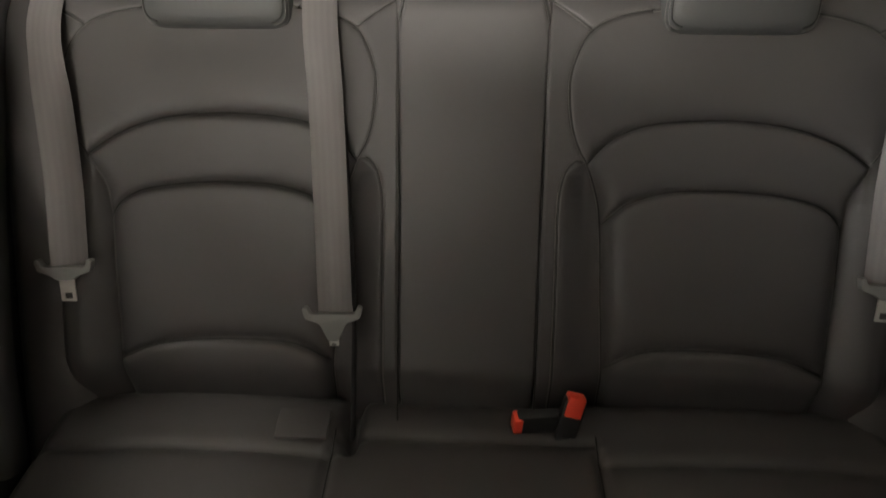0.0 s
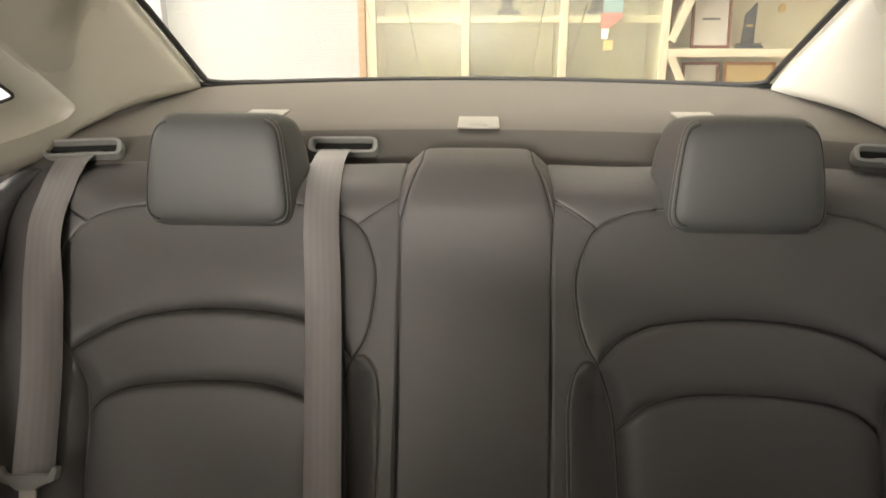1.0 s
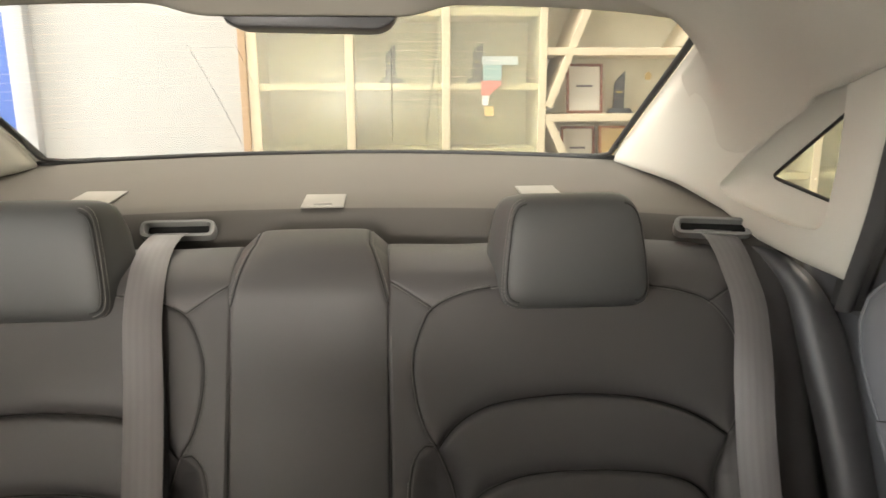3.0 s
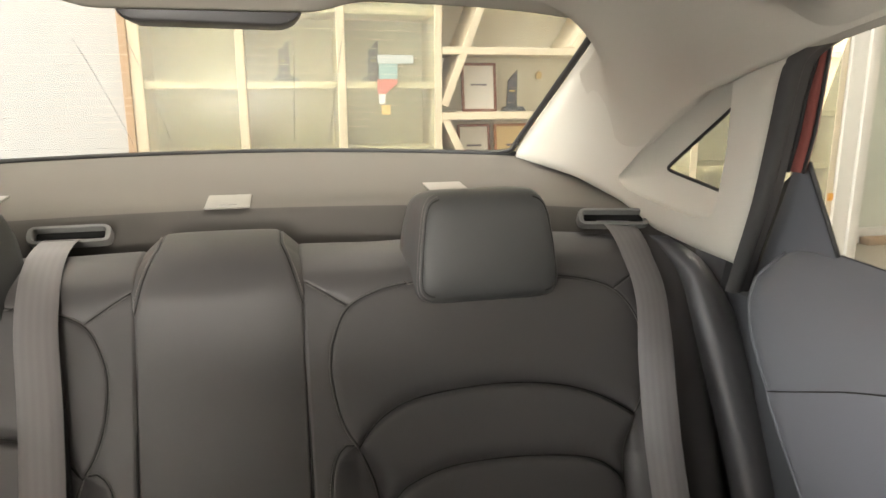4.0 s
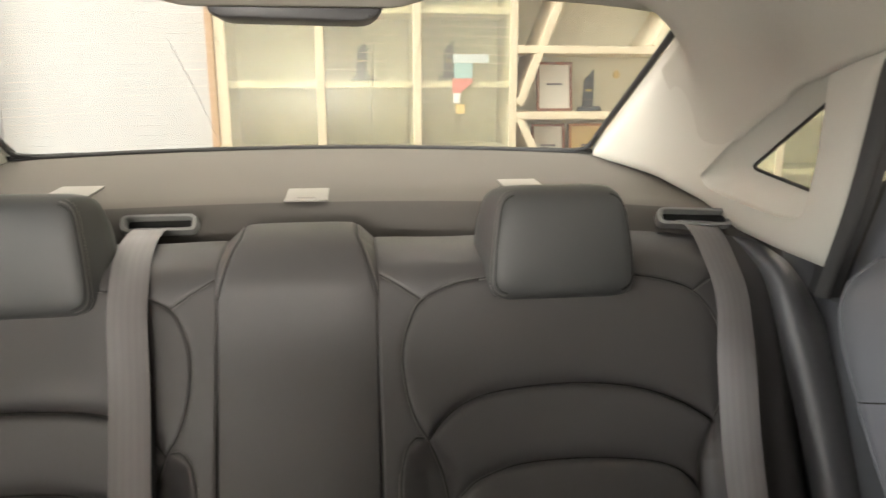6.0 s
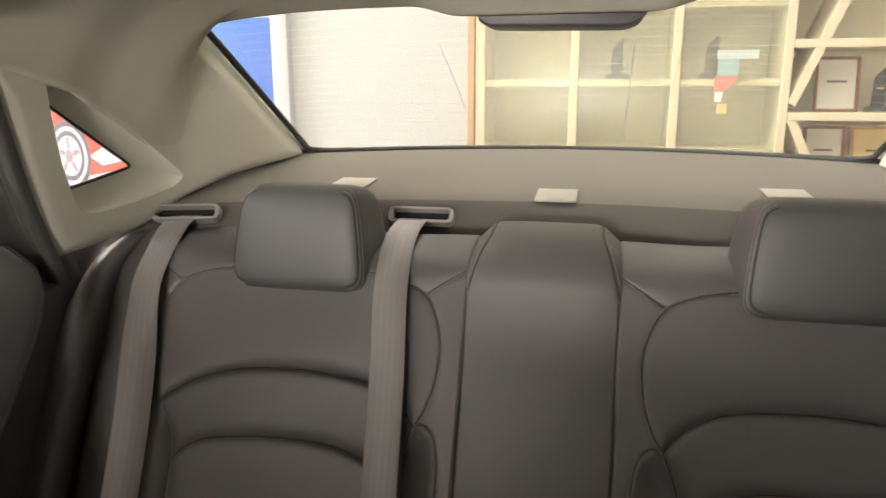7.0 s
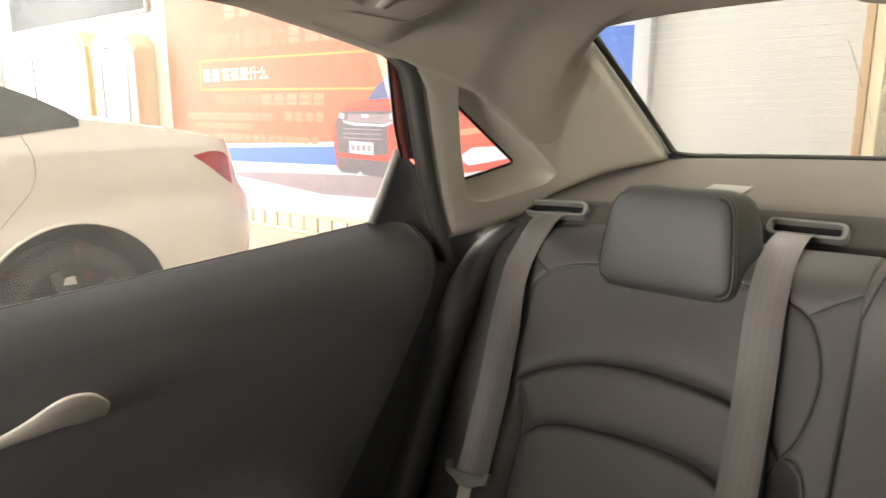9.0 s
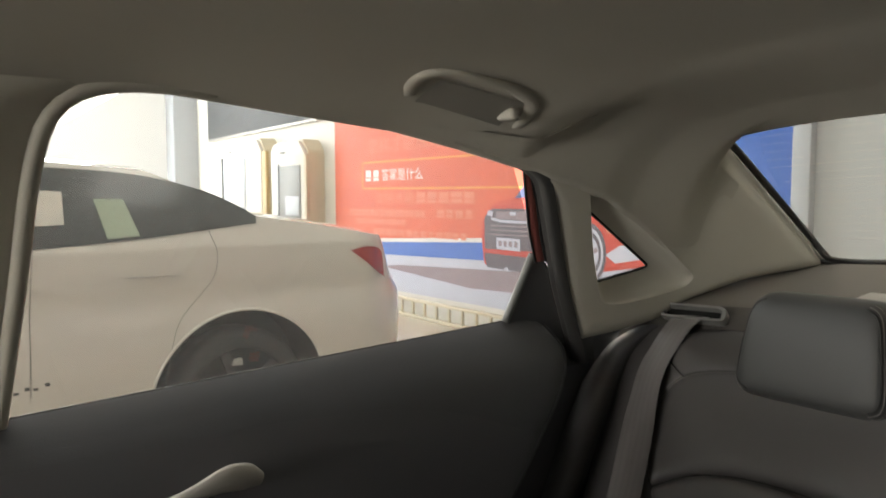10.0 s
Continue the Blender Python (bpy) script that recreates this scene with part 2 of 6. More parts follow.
def grid_mesh(name, P, material, parent=None, label="", close_u=False, close_v=False, flip=False, sharp=0, uv=None):
    """A sheet from an array of points (rows, columns, 3)."""
    P = np.asarray(P, float)
    n, m = P.shape[:2]
    iu = np.arange(n if close_u else n - 1)
    iv = np.arange(m if close_v else m - 1)
    a, b = np.meshgrid(iu, iv, indexing="ij")
    a2, b2 = (a + 1) % n, (b + 1) % m
    F = np.stack([a * m + b, a2 * m + b, a2 * m + b2, a * m + b2], -1).reshape(-1, 4)
    if flip:
        F = F[:, ::-1]
    mesh = bpy.data.meshes.new(name)
    mesh.vertices.add(n * m)
    mesh.vertices.foreach_set("co", P.reshape(-1))
    mesh.loops.add(F.size)
    mesh.loops.foreach_set("vertex_index", F.reshape(-1).astype(np.int32))
    mesh.polygons.add(len(F))
    mesh.polygons.foreach_set("loop_start", np.arange(0, F.size, 4, dtype=np.int32))
    if uv is not None:
        layer = mesh.uv_layers.new(name="UVMap")
        layer.data.foreach_set("uv", np.asarray(uv, float).reshape(-1, 2)[F.reshape(-1)].reshape(-1))
    mesh.update(calc_edges=True)
    mesh.validate()
    mesh.polygons.foreach_set("use_smooth", np.ones(len(mesh.polygons), bool))
    if sharp:
        mesh.set_sharp_from_angle(angle=radians(sharp))
    return mesh_object(name, mesh, material, parent, label)


def smooth_line(points, count):
    """A Catmull-Rom line through the points, resampled evenly."""
    p = np.asarray(points, float)
    q = np.vstack([2 * p[0] - p[1], p, 2 * p[-1] - p[-2]])
    out = []
    for i in range(1, len(q) - 2):
        t = np.linspace(0, 1, 16, endpoint=False)[:, None]
        a, b, c, d = q[i - 1], q[i], q[i + 1], q[i + 2]
        out.append(0.5 * (2 * b + (c - a) * t + (2 * a - 5 * b + 4 * c - d) * t**2 + (3 * b - a - 3 * c + d) * t**3))
    out = np.vstack(out + [q[-2][None]])
    return even(out, count)


def even(line, count):
    line = np.asarray(line, float)
    s = np.r_[0, np.cumsum(np.linalg.norm(np.diff(line, axis=0), axis=1))]
    w = np.linspace(0, s[-1], count)
    return np.stack([np.interp(w, s, line[:, k]) for k in range(line.shape[1])], 1)


def sweep(line, section, up=(0, 0, 1)):
    """Points of a closed section (k, 2) carried along a line; the section's x lies across, its y towards up."""
    line = np.asarray(line, float)
    tan = np.gradient(line, axis=0)
    tan /= np.linalg.norm(tan, axis=1)[:, None]
    upv = np.broadcast_to(np.asarray(up, float), line.shape)
    side = np.cross(tan, upv)
    side /= np.linalg.norm(side, axis=1)[:, None]
    nor = np.cross(side, tan)
    sec = np.asarray(section, float)
    return line[:, None] + side[:, None] * sec[None, :, :1] + nor[:, None] * sec[None, :, 1:]


def round_section(r, k=8, ry=None):
    a = np.linspace(0, 2 * np.pi, k, endpoint=False)
    return np.stack([np.cos(a) * r, np.sin(a) * (ry or r)], 1)


def tube(name, line, r, material, parent=None, label="", k=8, up=(0, 0, 1)):
    P = sweep(line, round_section(r, k), up)
    P = np.concatenate([P[:1].mean(1, keepdims=True) + 0 * P[:1], P, P[-1:].mean(1, keepdims=True) + 0 * P[-1:]])
    return grid_mesh(name, P, material, parent, label, close_v=True, flip=True)


def stitches(name, line, r, material, parent, label="", dash=0.0030, gap=0.0014, up=(0.02, -1, 0.44)):
    """A row of separate short stitches along a line, as one part."""
    line = np.asarray(line, float)
    s = np.r_[0, np.cumsum(np.linalg.norm(np.diff(line, axis=0), axis=1))]
    count = max(2, int(s[-1] / (dash + gap)))
    sec, V, F = round_section(r, 5), [], []
    for i in range(count):
        w = i * (dash + gap) + np.array((0, 0.15, 0.5, 0.85, 1)) * dash
        q = np.stack([np.interp(w, s, line[:, k]) for k in range(3)], 1)
        ring = sweep(q, sec, up)
        for j, f in enumerate((0.25, 0.9, 1.0, 0.9, 0.25)):
            ring[j] = q[j] + (ring[j] - q[j]) * f
        b = len(V)
        V.extend(map(tuple, ring.reshape(-1, 3)))
        F.extend((b + a * 5 + c, b + a * 5 + (c + 1) % 5, b + (a + 1) * 5 + (c + 1) % 5, b + (a + 1) * 5 + c) for a in range(4) for c in range(5))
    mesh = bpy.data.meshes.new(name)
    mesh.from_pydata(V, [], F)
    mesh.polygons.foreach_set("use_smooth", np.ones(len(mesh.polygons), bool))
    return mesh_object(name, mesh, material, parent, label)


def block(sx, sy, sz, bevel=0.004, at=(0, 0, 0), m=None, segments=2):
    """A box with rounded edges, centred at a place, as a bmesh."""
    bm = bmesh.new()
    bmesh.ops.create_cube(bm, size=1)
    bmesh.ops.scale(bm, vec=(sx, sy, sz), verts=bm.verts)
    if bevel:
        bmesh.ops.bevel(bm, geom=bm.edges[:], offset=bevel, segments=segments, profile=0.5, affect="EDGES")
    if m is not None:
        bmesh.ops.transform(bm, matrix=m, verts=bm.verts)
    bmesh.ops.translate(bm, vec=at, verts=bm.verts)
    return bm


def join(*bms):
    """Several bmeshes into the first."""
    first = bms[0]
    for other in bms[1:]:
        mesh = bpy.data.meshes.new("joined")
        other.to_mesh(mesh)
        other.free()
        first.from_mesh(mesh)
        bpy.data.meshes.remove(mesh)
    return first


def slab(outline, normal_axis, lo, hi, bevel=0.0):
    """A flat outline (two coordinates each) given thickness along an axis."""
    bm = bmesh.new()
    ax = "xyz".index(normal_axis)

    def place(p, w):
        q = [float(p[0]), float(p[1])]
        q.insert(ax, w)
        return q

    low = [bm.verts.new(place(p, lo)) for p in outline]
    top = [bm.verts.new(place(p, hi)) for p in outline]
    n = len(outline)
    bm.faces.new(low[::-1])
    bm.faces.new(top)
    for i in range(n):
        bm.faces.new((low[i], low[(i + 1) % n], top[(i + 1) % n], top[i]))
    bmesh.ops.recalc_face_normals(bm, faces=bm.faces)
    if bevel:
        bmesh.ops.bevel(bm, geom=bm.edges[:], offset=bevel, segments=2, profile=0.5, affect="EDGES")
    return bm


def loop_mesh(name, loops, material, parent=None, label="", flip=False, cap=False, sharp=50):
    """Skins closed loops of equal length, one after another."""
    P = np.asarray(loops, float)
    if cap:
        P = np.concatenate([P, P[-1:].mean(1, keepdims=True) + 0 * P[-1:]])
    return grid_mesh(name, P, material, parent, label, close_v=True, flip=flip, sharp=sharp)


def rounded(poly, r, k=5):
    """A polygon (n, 2 or 3) with its corners rounded."""
    poly = np.asarray(poly, float)
    out = []
    n = len(poly)
    for i in range(n):
        p, a, b = poly[i], poly[i - 1], poly[(i + 1) % n]
        da, db = np.linalg.norm(a - p), np.linalg.norm(b - p)
        ra = min(r, 0.45 * da, 0.45 * db)
        pa, pb = p + (a - p) / da * ra, p + (b - p) / db * ra
        for t in np.linspace(0, 1, k):
            out.append((1 - t) ** 2 * pa + 2 * t * (1 - t) * p + t**2 * pb)
    return np.array(out)


def ease(t):
    t = np.clip(t, 0, 1)
    return t * t * (3 - 2 * t)


def closed_even(poly, count):
    return even(np.vstack([poly, poly[:1]]), count + 1)[:-1]

# ---- the hall ----
WALL_Y = 4.10
floor = part("floor", block(34, 30, 0.2, 0, (-3, -4, -0.10)), TILE_FLOOR, None, smooth=False)
tagged(floor, "glossy beige tiled showroom floor", "floor", kind="structure")
ceiling = part("ceiling", block(34, 30, 0.2, 0, (-3, -4, 5.10)), ROOM_CEIL, None, smooth=False)
tagged(ceiling, "plain white showroom ceiling", "ceiling", kind="structure")
wall_back = part("wall_back", join(block(13.3, 0.2, 5.0, 0, (-7.35, WALL_Y + 0.18, 2.5)), block(4.9, 0.2, 5.0, 0, (1.75, WALL_Y + 0.29, 2.5))), PAINT_WHITE, None, smooth=False)
tagged(wall_back, "white painted wall behind the display cabinet", "wall", kind="structure")
wall_right = part("wall_right", block(0.2, 24, 5.0, 0, (8.1, -5.0, 2.5)), PAINT_WHITE, None, smooth=False)
tagged(wall_right, "white painted side wall of the showroom", "wall", kind="structure")
# unseen front wall; its opening is added to let fill light in
wall_front = part("wall_front", join(block(12.0, 0.2, 5.0, 0, (-11.5, -3.65, 2.5)), block(13.3, 0.2, 5.0, 0, (6.85, -3.65, 2.5)), block(5.7, 0.2, 0.3, 0, (-2.65, -3.65, 0.15)), block(5.7, 0.2, 2.2, 0, (-2.65, -3.65, 3.9))), PAINT_WHITE, None, smooth=False)
tagged(wall_front, "unseen white front wall of the showroom with an added opening for fill light", "wall", kind="structure")
wall_far = part("wall_far", block(0.2, 0.4, 5.0, 0, (-13.7, -4.8, 2.5)), PAINT_WHITE, None, smooth=False)
tagged(wall_far, "white painted wall beside the glazed entrance", "wall", kind="structure")
backdrop = part("backdrop", block(0.05, 13.0, 6.0, 0, (-17.0, 0.0, 2.2)), DAYLIGHT, None, smooth=False)
# glowing sheet added out of view as front fill light
part_b = part("backdrop_front", block(20.0, 0.05, 6.0, 0, (0.0, -6.5, 2.2)), DAYLIGHT, None, smooth=False)
tagged(part_b, "unseen glowing sheet added to light the cabin from the front", "backdrop", kind="structure")
tagged(backdrop, "bright daylight outside the glazed entrance", "backdrop", kind="structure")

# glowing ceiling panels added at the unseen overhead fill lamps
for _x, _y, _w in LAMPS:
    _lum = thing("overhead_fill_panel", "unseen white rectangular light panel added as overhead fill, switched on", "ceiling light", "ceiling lights", at=(_x, _y, 4.96))
    part("frame", block(1.7, 1.0, 0.05, 0.006, (0, 0, 0)), PAINT_WHITE, _lum)
    part("diffuser", block(1.6, 0.9, 0.02, 0.004, (0, 0, -0.022)), LUMINAIRE, _lum)

# roller shutter with slats, beside a blue board on a grey post
shutter = thing("roller_shutter", "white closed roller shutter with horizontal slats", "shutter", kind="structure")
for _k in range(60):
    part("slat", block(1.19, 0.016, 0.0552, 0.0006, (-1.272, WALL_Y + 0.06, 0.03 + 0.0555 * _k)), SHUTTER, shutter, smooth=False)
_post = part("grey_post", block(0.108, 0.12, 5.0, 0.006, (-1.889, WALL_Y + 0.04, 2.5)), PAINT_GREY, None)
tagged(_post, "pale grey square post beside the shutter", "post", kind="structure")
_board = thing("blue_board", "deep blue display board with a round yellow emblem", "display board", at=(-2.203, WALL_Y + 0.02, 0))
part("panel", block(0.514, 0.04, 1.682, 0.004, (0, 0, 0.841)), PAINT_BLUE, _board)
_ring = bmesh.new()
bmesh.ops.create_cone(_ring, cap_ends=True, segments=40, radius1=0.082, radius2=0.082, depth=0.012)
bmesh.ops.rotate(_ring, matrix=Matrix.Rotation(radians(90), 3, "X"), verts=_ring.verts)
bmesh.ops.translate(_ring, vec=(-0.212, -0.026, 1.541), verts=_ring.verts)
part("emblem", _ring, PAPER_GOLD, _board, "round yellow emblem")
_ring = bmesh.new()
bmesh.ops.create_cone(_ring, cap_ends=True, segments=32, radius1=0.044, radius2=0.044, depth=0.012)
bmesh.ops.rotate(_ring, matrix=Matrix.Rotation(radians(90), 3, "X"), verts=_ring.verts)
bmesh.ops.translate(_ring, vec=(-0.212, -0.030, 1.541), verts=_ring.verts)
part("emblem_centre", _ring, PRINT_LILAC, _board, "pale centre of the emblem")

# ---- display cabinet ----
cab = thing("display_cabinet", "pale birch display cabinet with glazed bays and open slanted shelves", "cabinet", at=(0, 3.90, 0))


def board(name, x0, x1, z0, z1, y0=0.0, y1=0.36, mat=BIRCH, m=None):
    return part(name, block(x1 - x0, y1 - y0, z1 - z0, 0.003, ((x0 + x1) / 2, (y0 + y1) / 2, (z0 + z1) / 2)), mat, cab, smooth=False)


board("side_panel", -0.672, -0.632, 0.0, 2.6, -0.01, 0.38, BIRCH_EDGE)
board("upright", -0.630, -0.575, 0.0, 2.6)
for _x in (-0.088, 0.437, 0.975):
    board("upright", _x - 0.021, _x + 0.021, 0.0, 2.6)
for _x in (2.10, 2.62, 3.14, 3.66):
    board("upright", _x - 0.024, _x + 0.024, 0.0, 2.6)
board("back_panel", -0.63, 3.68, 0.0, 2.6, 0.362, 0.38, BIRCH_BACK)
for _x0, _x1 in ((-0.573, -0.111), (-0.065, 0.414), (0.460, 0.952)):
    for _z in (0.40, 0.92, 1.280, 1.672, 2.05):
        board("shelf", _x0, _x1, _z - 0.019, _z + 0.019, 0.012, 0.36)
for _x0, _x1 in ((2.126, 2.594), (2.646, 3.114), (3.166, 3.634)):
    for _z in (0.40, 0.76, 1.10, 1.468, 1.83):
        board("shelf", _x0, _x1, _z - 0.019, _z + 0.019, 0.012, 0.36)
for _z in (0.75, 1.107, 1.468, 1.83):
    board("shelf", 0.998, 2.074, _z - 0.021, _z + 0.021, 0.0, 0.36)


def slanted(x0, z0, x1, z1, w=0.045):
    a, b = np.array((x0, z0)), np.array((x1, z1))
    d = (b - a) / np.linalg.norm(b - a)
    n = np.array((-d[1], d[0])) * w / 2
    part("slanted_board", slab([a - n, b - n, b + n, a + n], "y", 0.004, 0.355, 0.003), BIRCH, cab, smooth=False)


slanted(1.010, 1.165, 1.262, 1.80)
slanted(1.012, 1.10, 1.175, 0.77)
slanted(1.790, 1.490, 1.985, 1.810)
for _x0, _x1 in ((-0.573, -0.111), (-0.065, 0.414), (0.460, 0.952)):
    _d = part("glass_door", block(_x1 - _x0, 0.005, 1.64, 0, ((_x0 + _x1) / 2, 0.004, 1.24)), PANE_TINT, cab, "greenish glass door", smooth=False)
    _d.visible_shadow = False
for _x0 in (2.126, 2.646, 3.166):
    _d = part("glass_door", block(0.468, 0.005, 1.64, 0, (_x0 + 0.234, 0.004, 1.24)), PANE_TINT, cab, "greenish glass door", smooth=False)
    _d.visible_shadow = False


def trophy(x, y, z, h=0.22):
    ob = thing("trophy", "dark slanted crystal trophy with a gold plate on a shelf", "trophy", "trophies", at=(x, y, z))
    part("base", slab([(-0.075, 0), (0.075, 0), (0.055, 0.028), (-0.06, 0.028)], "y", -0.03, 0.03, 0.003), TROPHY, ob)
    part("blade", slab([(-0.042, 0.026), (0.022, 0.026), (0.020, h), (-0.036, h * 0.74)], "y", -0.014, 0.014, 0.003), TROPHY, ob)
    part("plate", block(0.034, 0.003, 0.010, 0, (-0.012, -0.017, h * 0.5)), GOLD, ob, "small gold plate", smooth=False)
    return ob


trophy(0.145, 4.03, 1.299)
trophy(0.635, 4.03, 1.299, 0.23)
trophy(1.468, 4.05, 1.128, 0.24)


def certificate(x, y, z, w, h, wood_mat, paper_mat, label):
    ob = thing("certificate_frame", label, "picture frame", "certificates", at=(x, y, z))
    ob.rotation_euler = (radians(-8), 0, 0)
    b = 0.016
    for px, pz, sx, sz in ((0, b / 2, w, b), (0, h - b / 2, w, b), (-w / 2 + b / 2, h / 2, b, h - 2 * b), (w / 2 - b / 2, h / 2, b, h - 2 * b)):
        part("frame_bar", block(sx, 0.016, sz, 0.002, (px, 0, pz)), wood_mat, ob)
    part("sheet", block(w - 2 * b, 0.004, h - 2 * b, 0, (0, 0.003, h / 2)), paper_mat, ob, smooth=False)
    part("heading", block(w * 0.45, 0.002, 0.012, 0, (0, -0.001, h * 0.55)), PRINT_DARK, ob, smooth=False)
    return ob


certificate(1.262, 4.06, 1.128, 0.215, 0.285, FRAME_RED, PAPER, "white certificate in a reddish wooden frame")
certificate(1.235, 4.06, 0.771, 0.205, 0.285, FRAME_RED, PAPER, "white certificate in a thin wooden frame")
certificate(1.505, 4.06, 0.771, 0.285, 0.285, FRAME_ORANGE, PAPER_GOLD, "gold-edged certificate in an orange wooden frame")

# coloured patches on a cabinet door that stand for a reflection in its glass
_st = thing("door_sticker", "teal, white and pink patches painted as a reflection in the cabinet glass", "sticker", at=(0, 3.897, 0))
for _o, _m in (([(0.633, 1.395), (0.832, 1.395), (0.832, 1.440), (0.633, 1.440)], REFLECTION_PALE), ([(0.640, 1.312), (0.742, 1.312), (0.742, 1.394), (0.640, 1.394)], "teal"),
               ([(0.630, 1.232), (0.675, 1.232), (0.742, 1.290), (0.742, 1.311), (0.630, 1.311)], "pink"), ([(0.636, 1.178), (0.670, 1.178), (0.675, 1.231), (0.636, 1.231)], PRINT_WHITE), ([(0.650, 1.120), (0.700, 1.120), (0.700, 1.172), (0.650, 1.172)], PAPER_GOLD)):
    if isinstance(_m, str):
        _m = surface(_m + "_sticker", (0.34, 0.50, 0.48) if _m == "teal" else (0.66, 0.27, 0.22), 0.5, bump=0.02)
    part("patch", slab(_o, "y", -0.002, 0.0), _m, _st, smooth=False)

# ---- printed banner on the wall ----
ban = thing("banner", "large orange printed advertising banner with white lettering and a car", "banner", at=(0, WALL_Y + 0.072, 0))


def print_strip(name, outline, mat, off):
    return part(name, slab(outline, "y", -off * 0.3 - 0.0006, -off * 0.3), mat, ban, smooth=False)


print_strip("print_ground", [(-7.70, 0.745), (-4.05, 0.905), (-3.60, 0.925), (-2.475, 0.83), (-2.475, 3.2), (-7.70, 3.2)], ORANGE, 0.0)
print_strip("white_edge", [(-7.70, 0.705), (-4.05, 0.865), (-3.60, 0.885), (-3.60, 0.923), (-7.70, 0.743)], PRINT_WHITE, 0.0)
print_strip("blue_band", [(-7.70, 0.58), (-4.05, 0.68), (-3.60, 0.692), (-3.60, 0.883), (-7.70, 0.703)], PRINT_BLUE, 0.0)
print_strip("road", [(-7.70, 0.215), (-2.475, 0.23), (-2.475, 0.826), (-3.598, 0.92), (-3.598, 0.690), (-7.70, 0.578)], PRINT_LILAC, 0.0)
print_strip("road_shadow", [(-6.66, 0.475), (-6.23, 0.515), (-4.77, 0.575), (-4.10, 0.60), (-3.0, 0.60), (-3.0, 0.44), (-4.30, 0.40), (-5.04, 0.375)], PRINT_GREY, 0.003)
# text box outline
for _a in ([(-7.02, 1.652), (-3.4, 1.632), (-3.4, 1.652), (-7.02, 1.672)], [(-7.02, 1.352), (-3.4, 1.320), (-3.4, 1.338), (-7.02, 1.372)], [(-7.045, 1.37), (-7.022, 1.37), (-7.022, 1.655), (-7.045, 1.655)]):
    print_strip("box_line", _a, PRINT_YELLOW, 0.003)


def lettering(name, text, x, z, size, wide, mat, parent, y=-0.0018):
    curve = bpy.data.curves.new(name, "FONT")
    curve.body, curve.size, curve.extrude = text, size, 0.0003
    tmp = bpy.data.objects.new(name, curve)
    scene.collection.objects.link(tmp)
    mesh = bpy.data.meshes.new_from_object(tmp.evaluated_get(bpy.context.evaluated_depsgraph_get()))
    bpy.data.objects.remove(tmp)
    bpy.data.curves.remove(curve)
    mesh.transform(Matrix.Translation((x, y, z)) @ Matrix.Rotation(radians(90), 4, "X") @ Matrix.Diagonal((wide, 1, 1, 1)))
    return mesh_object(name, mesh, mat, parent)


lettering("lettering", "怎样才能成为", -6.90, 1.775, 0.19, 1.25, PRINT_PINK, ban)
lettering("lettering", "答案是什么", -6.62, 1.455, 0.145, 1.13, PRINT_WHITE, ban)
lettering("lettering", "怎样才能", -6.74, 1.205, 0.125, 1.55, PRINT_PINK, ban)
_rng = random.Random(4)


def word_bars(x0, x1, z, h, mat, step):
    """Unreadable characters: short bars in pairs, one above the other."""
    x = x0
    while x < x1 - step * 0.5:
        w = step * _rng.uniform(0.66, 0.86)
        m = _rng.uniform(0.35, 0.55)
        print_strip("letter_bar", [(x, z), (x + w, z), (x + w, z + h * m * 0.8), (x, z + h * m * 0.8)], mat, 0.004)
        print_strip("letter_bar", [(x, z + h * m), (x + w, z + h * m), (x + w, z + h), (x, z + h)], mat, 0.004)
        x += step


word_bars(-6.96, -6.64, 1.445, 0.125, PRINT_WHITE, 0.166)
word_bars(-5.46, -4.55, 1.765, 0.155, PRINT_PINK, 0.24)
word_bars(-6.5, -4.6, 2.06, 0.19, PRINT_PINK, 0.26)
word_bars(-5.93, -4.95, 1.195, 0.11, PRINT_PINK, 0.20)
word_bars(-7.35, -5.78, 1.045, 0.075, PRINT_PINK, 0.10)
word_bars(-7.2, -6.1, 0.955, 0.055, PRINT_PINK, 0.10)
word_bars(-5.57, -4.95, 1.045, 0.085, PRINT_PINK, 0.155)
word_bars(-6.80, -5.05, 0.835, 0.065, PRINT_PINK, 0.135)
for _k in range(7):
    _x = -7.55 + 0.12 * _k
    print_strip("skyline_bar", [(_x, 1.14), (_x + 0.05, 1.14), (_x + 0.05, 1.26 + 0.1 * (_k % 3)), (_x, 1.26 + 0.1 * (_k % 3))], PRINT_ORANGE, 0.003)
# the printed car, flat on the banner
print_strip("printed_car_screen", [(-4.42, 1.24), (-4.30, 1.35), (-4.14, 1.45), (-3.3, 1.47), (-2.9, 1.22)], PRINT_NAVY, 0.004)
print_strip("printed_car_body", rounded([(-4.83, 0.62), (-4.87, 0.90), (-4.86, 1.03), (-4.80, 1.11), (-4.67, 1.20), (-4.44, 1.24), (-4.07, 1.255), (-3.3, 1.24), (-2.80, 1.08), (-2.72, 0.86), (-3.0, 0.74), (-3.9, 0.58)], 0.05), PRINT_RED, 0.006)
print_strip("printed_car_nose", rounded([(-4.82, 0.77), (-4.83, 1.06), (-4.73, 1.145), (-4.07, 1.15), (-4.03, 1.08), (-4.18, 1.02), (-4.17, 0.78)], 0.03), PRINT_DARK, 0.009)
print_strip("printed_car_hood_shine", [(-4.66, 1.188), (-4.44, 1.222), (-4.07, 1.232), (-4.07, 1.205), (-4.44, 1.195), (-4.62, 1.172)], PRINT_ORANGE, 0.009)
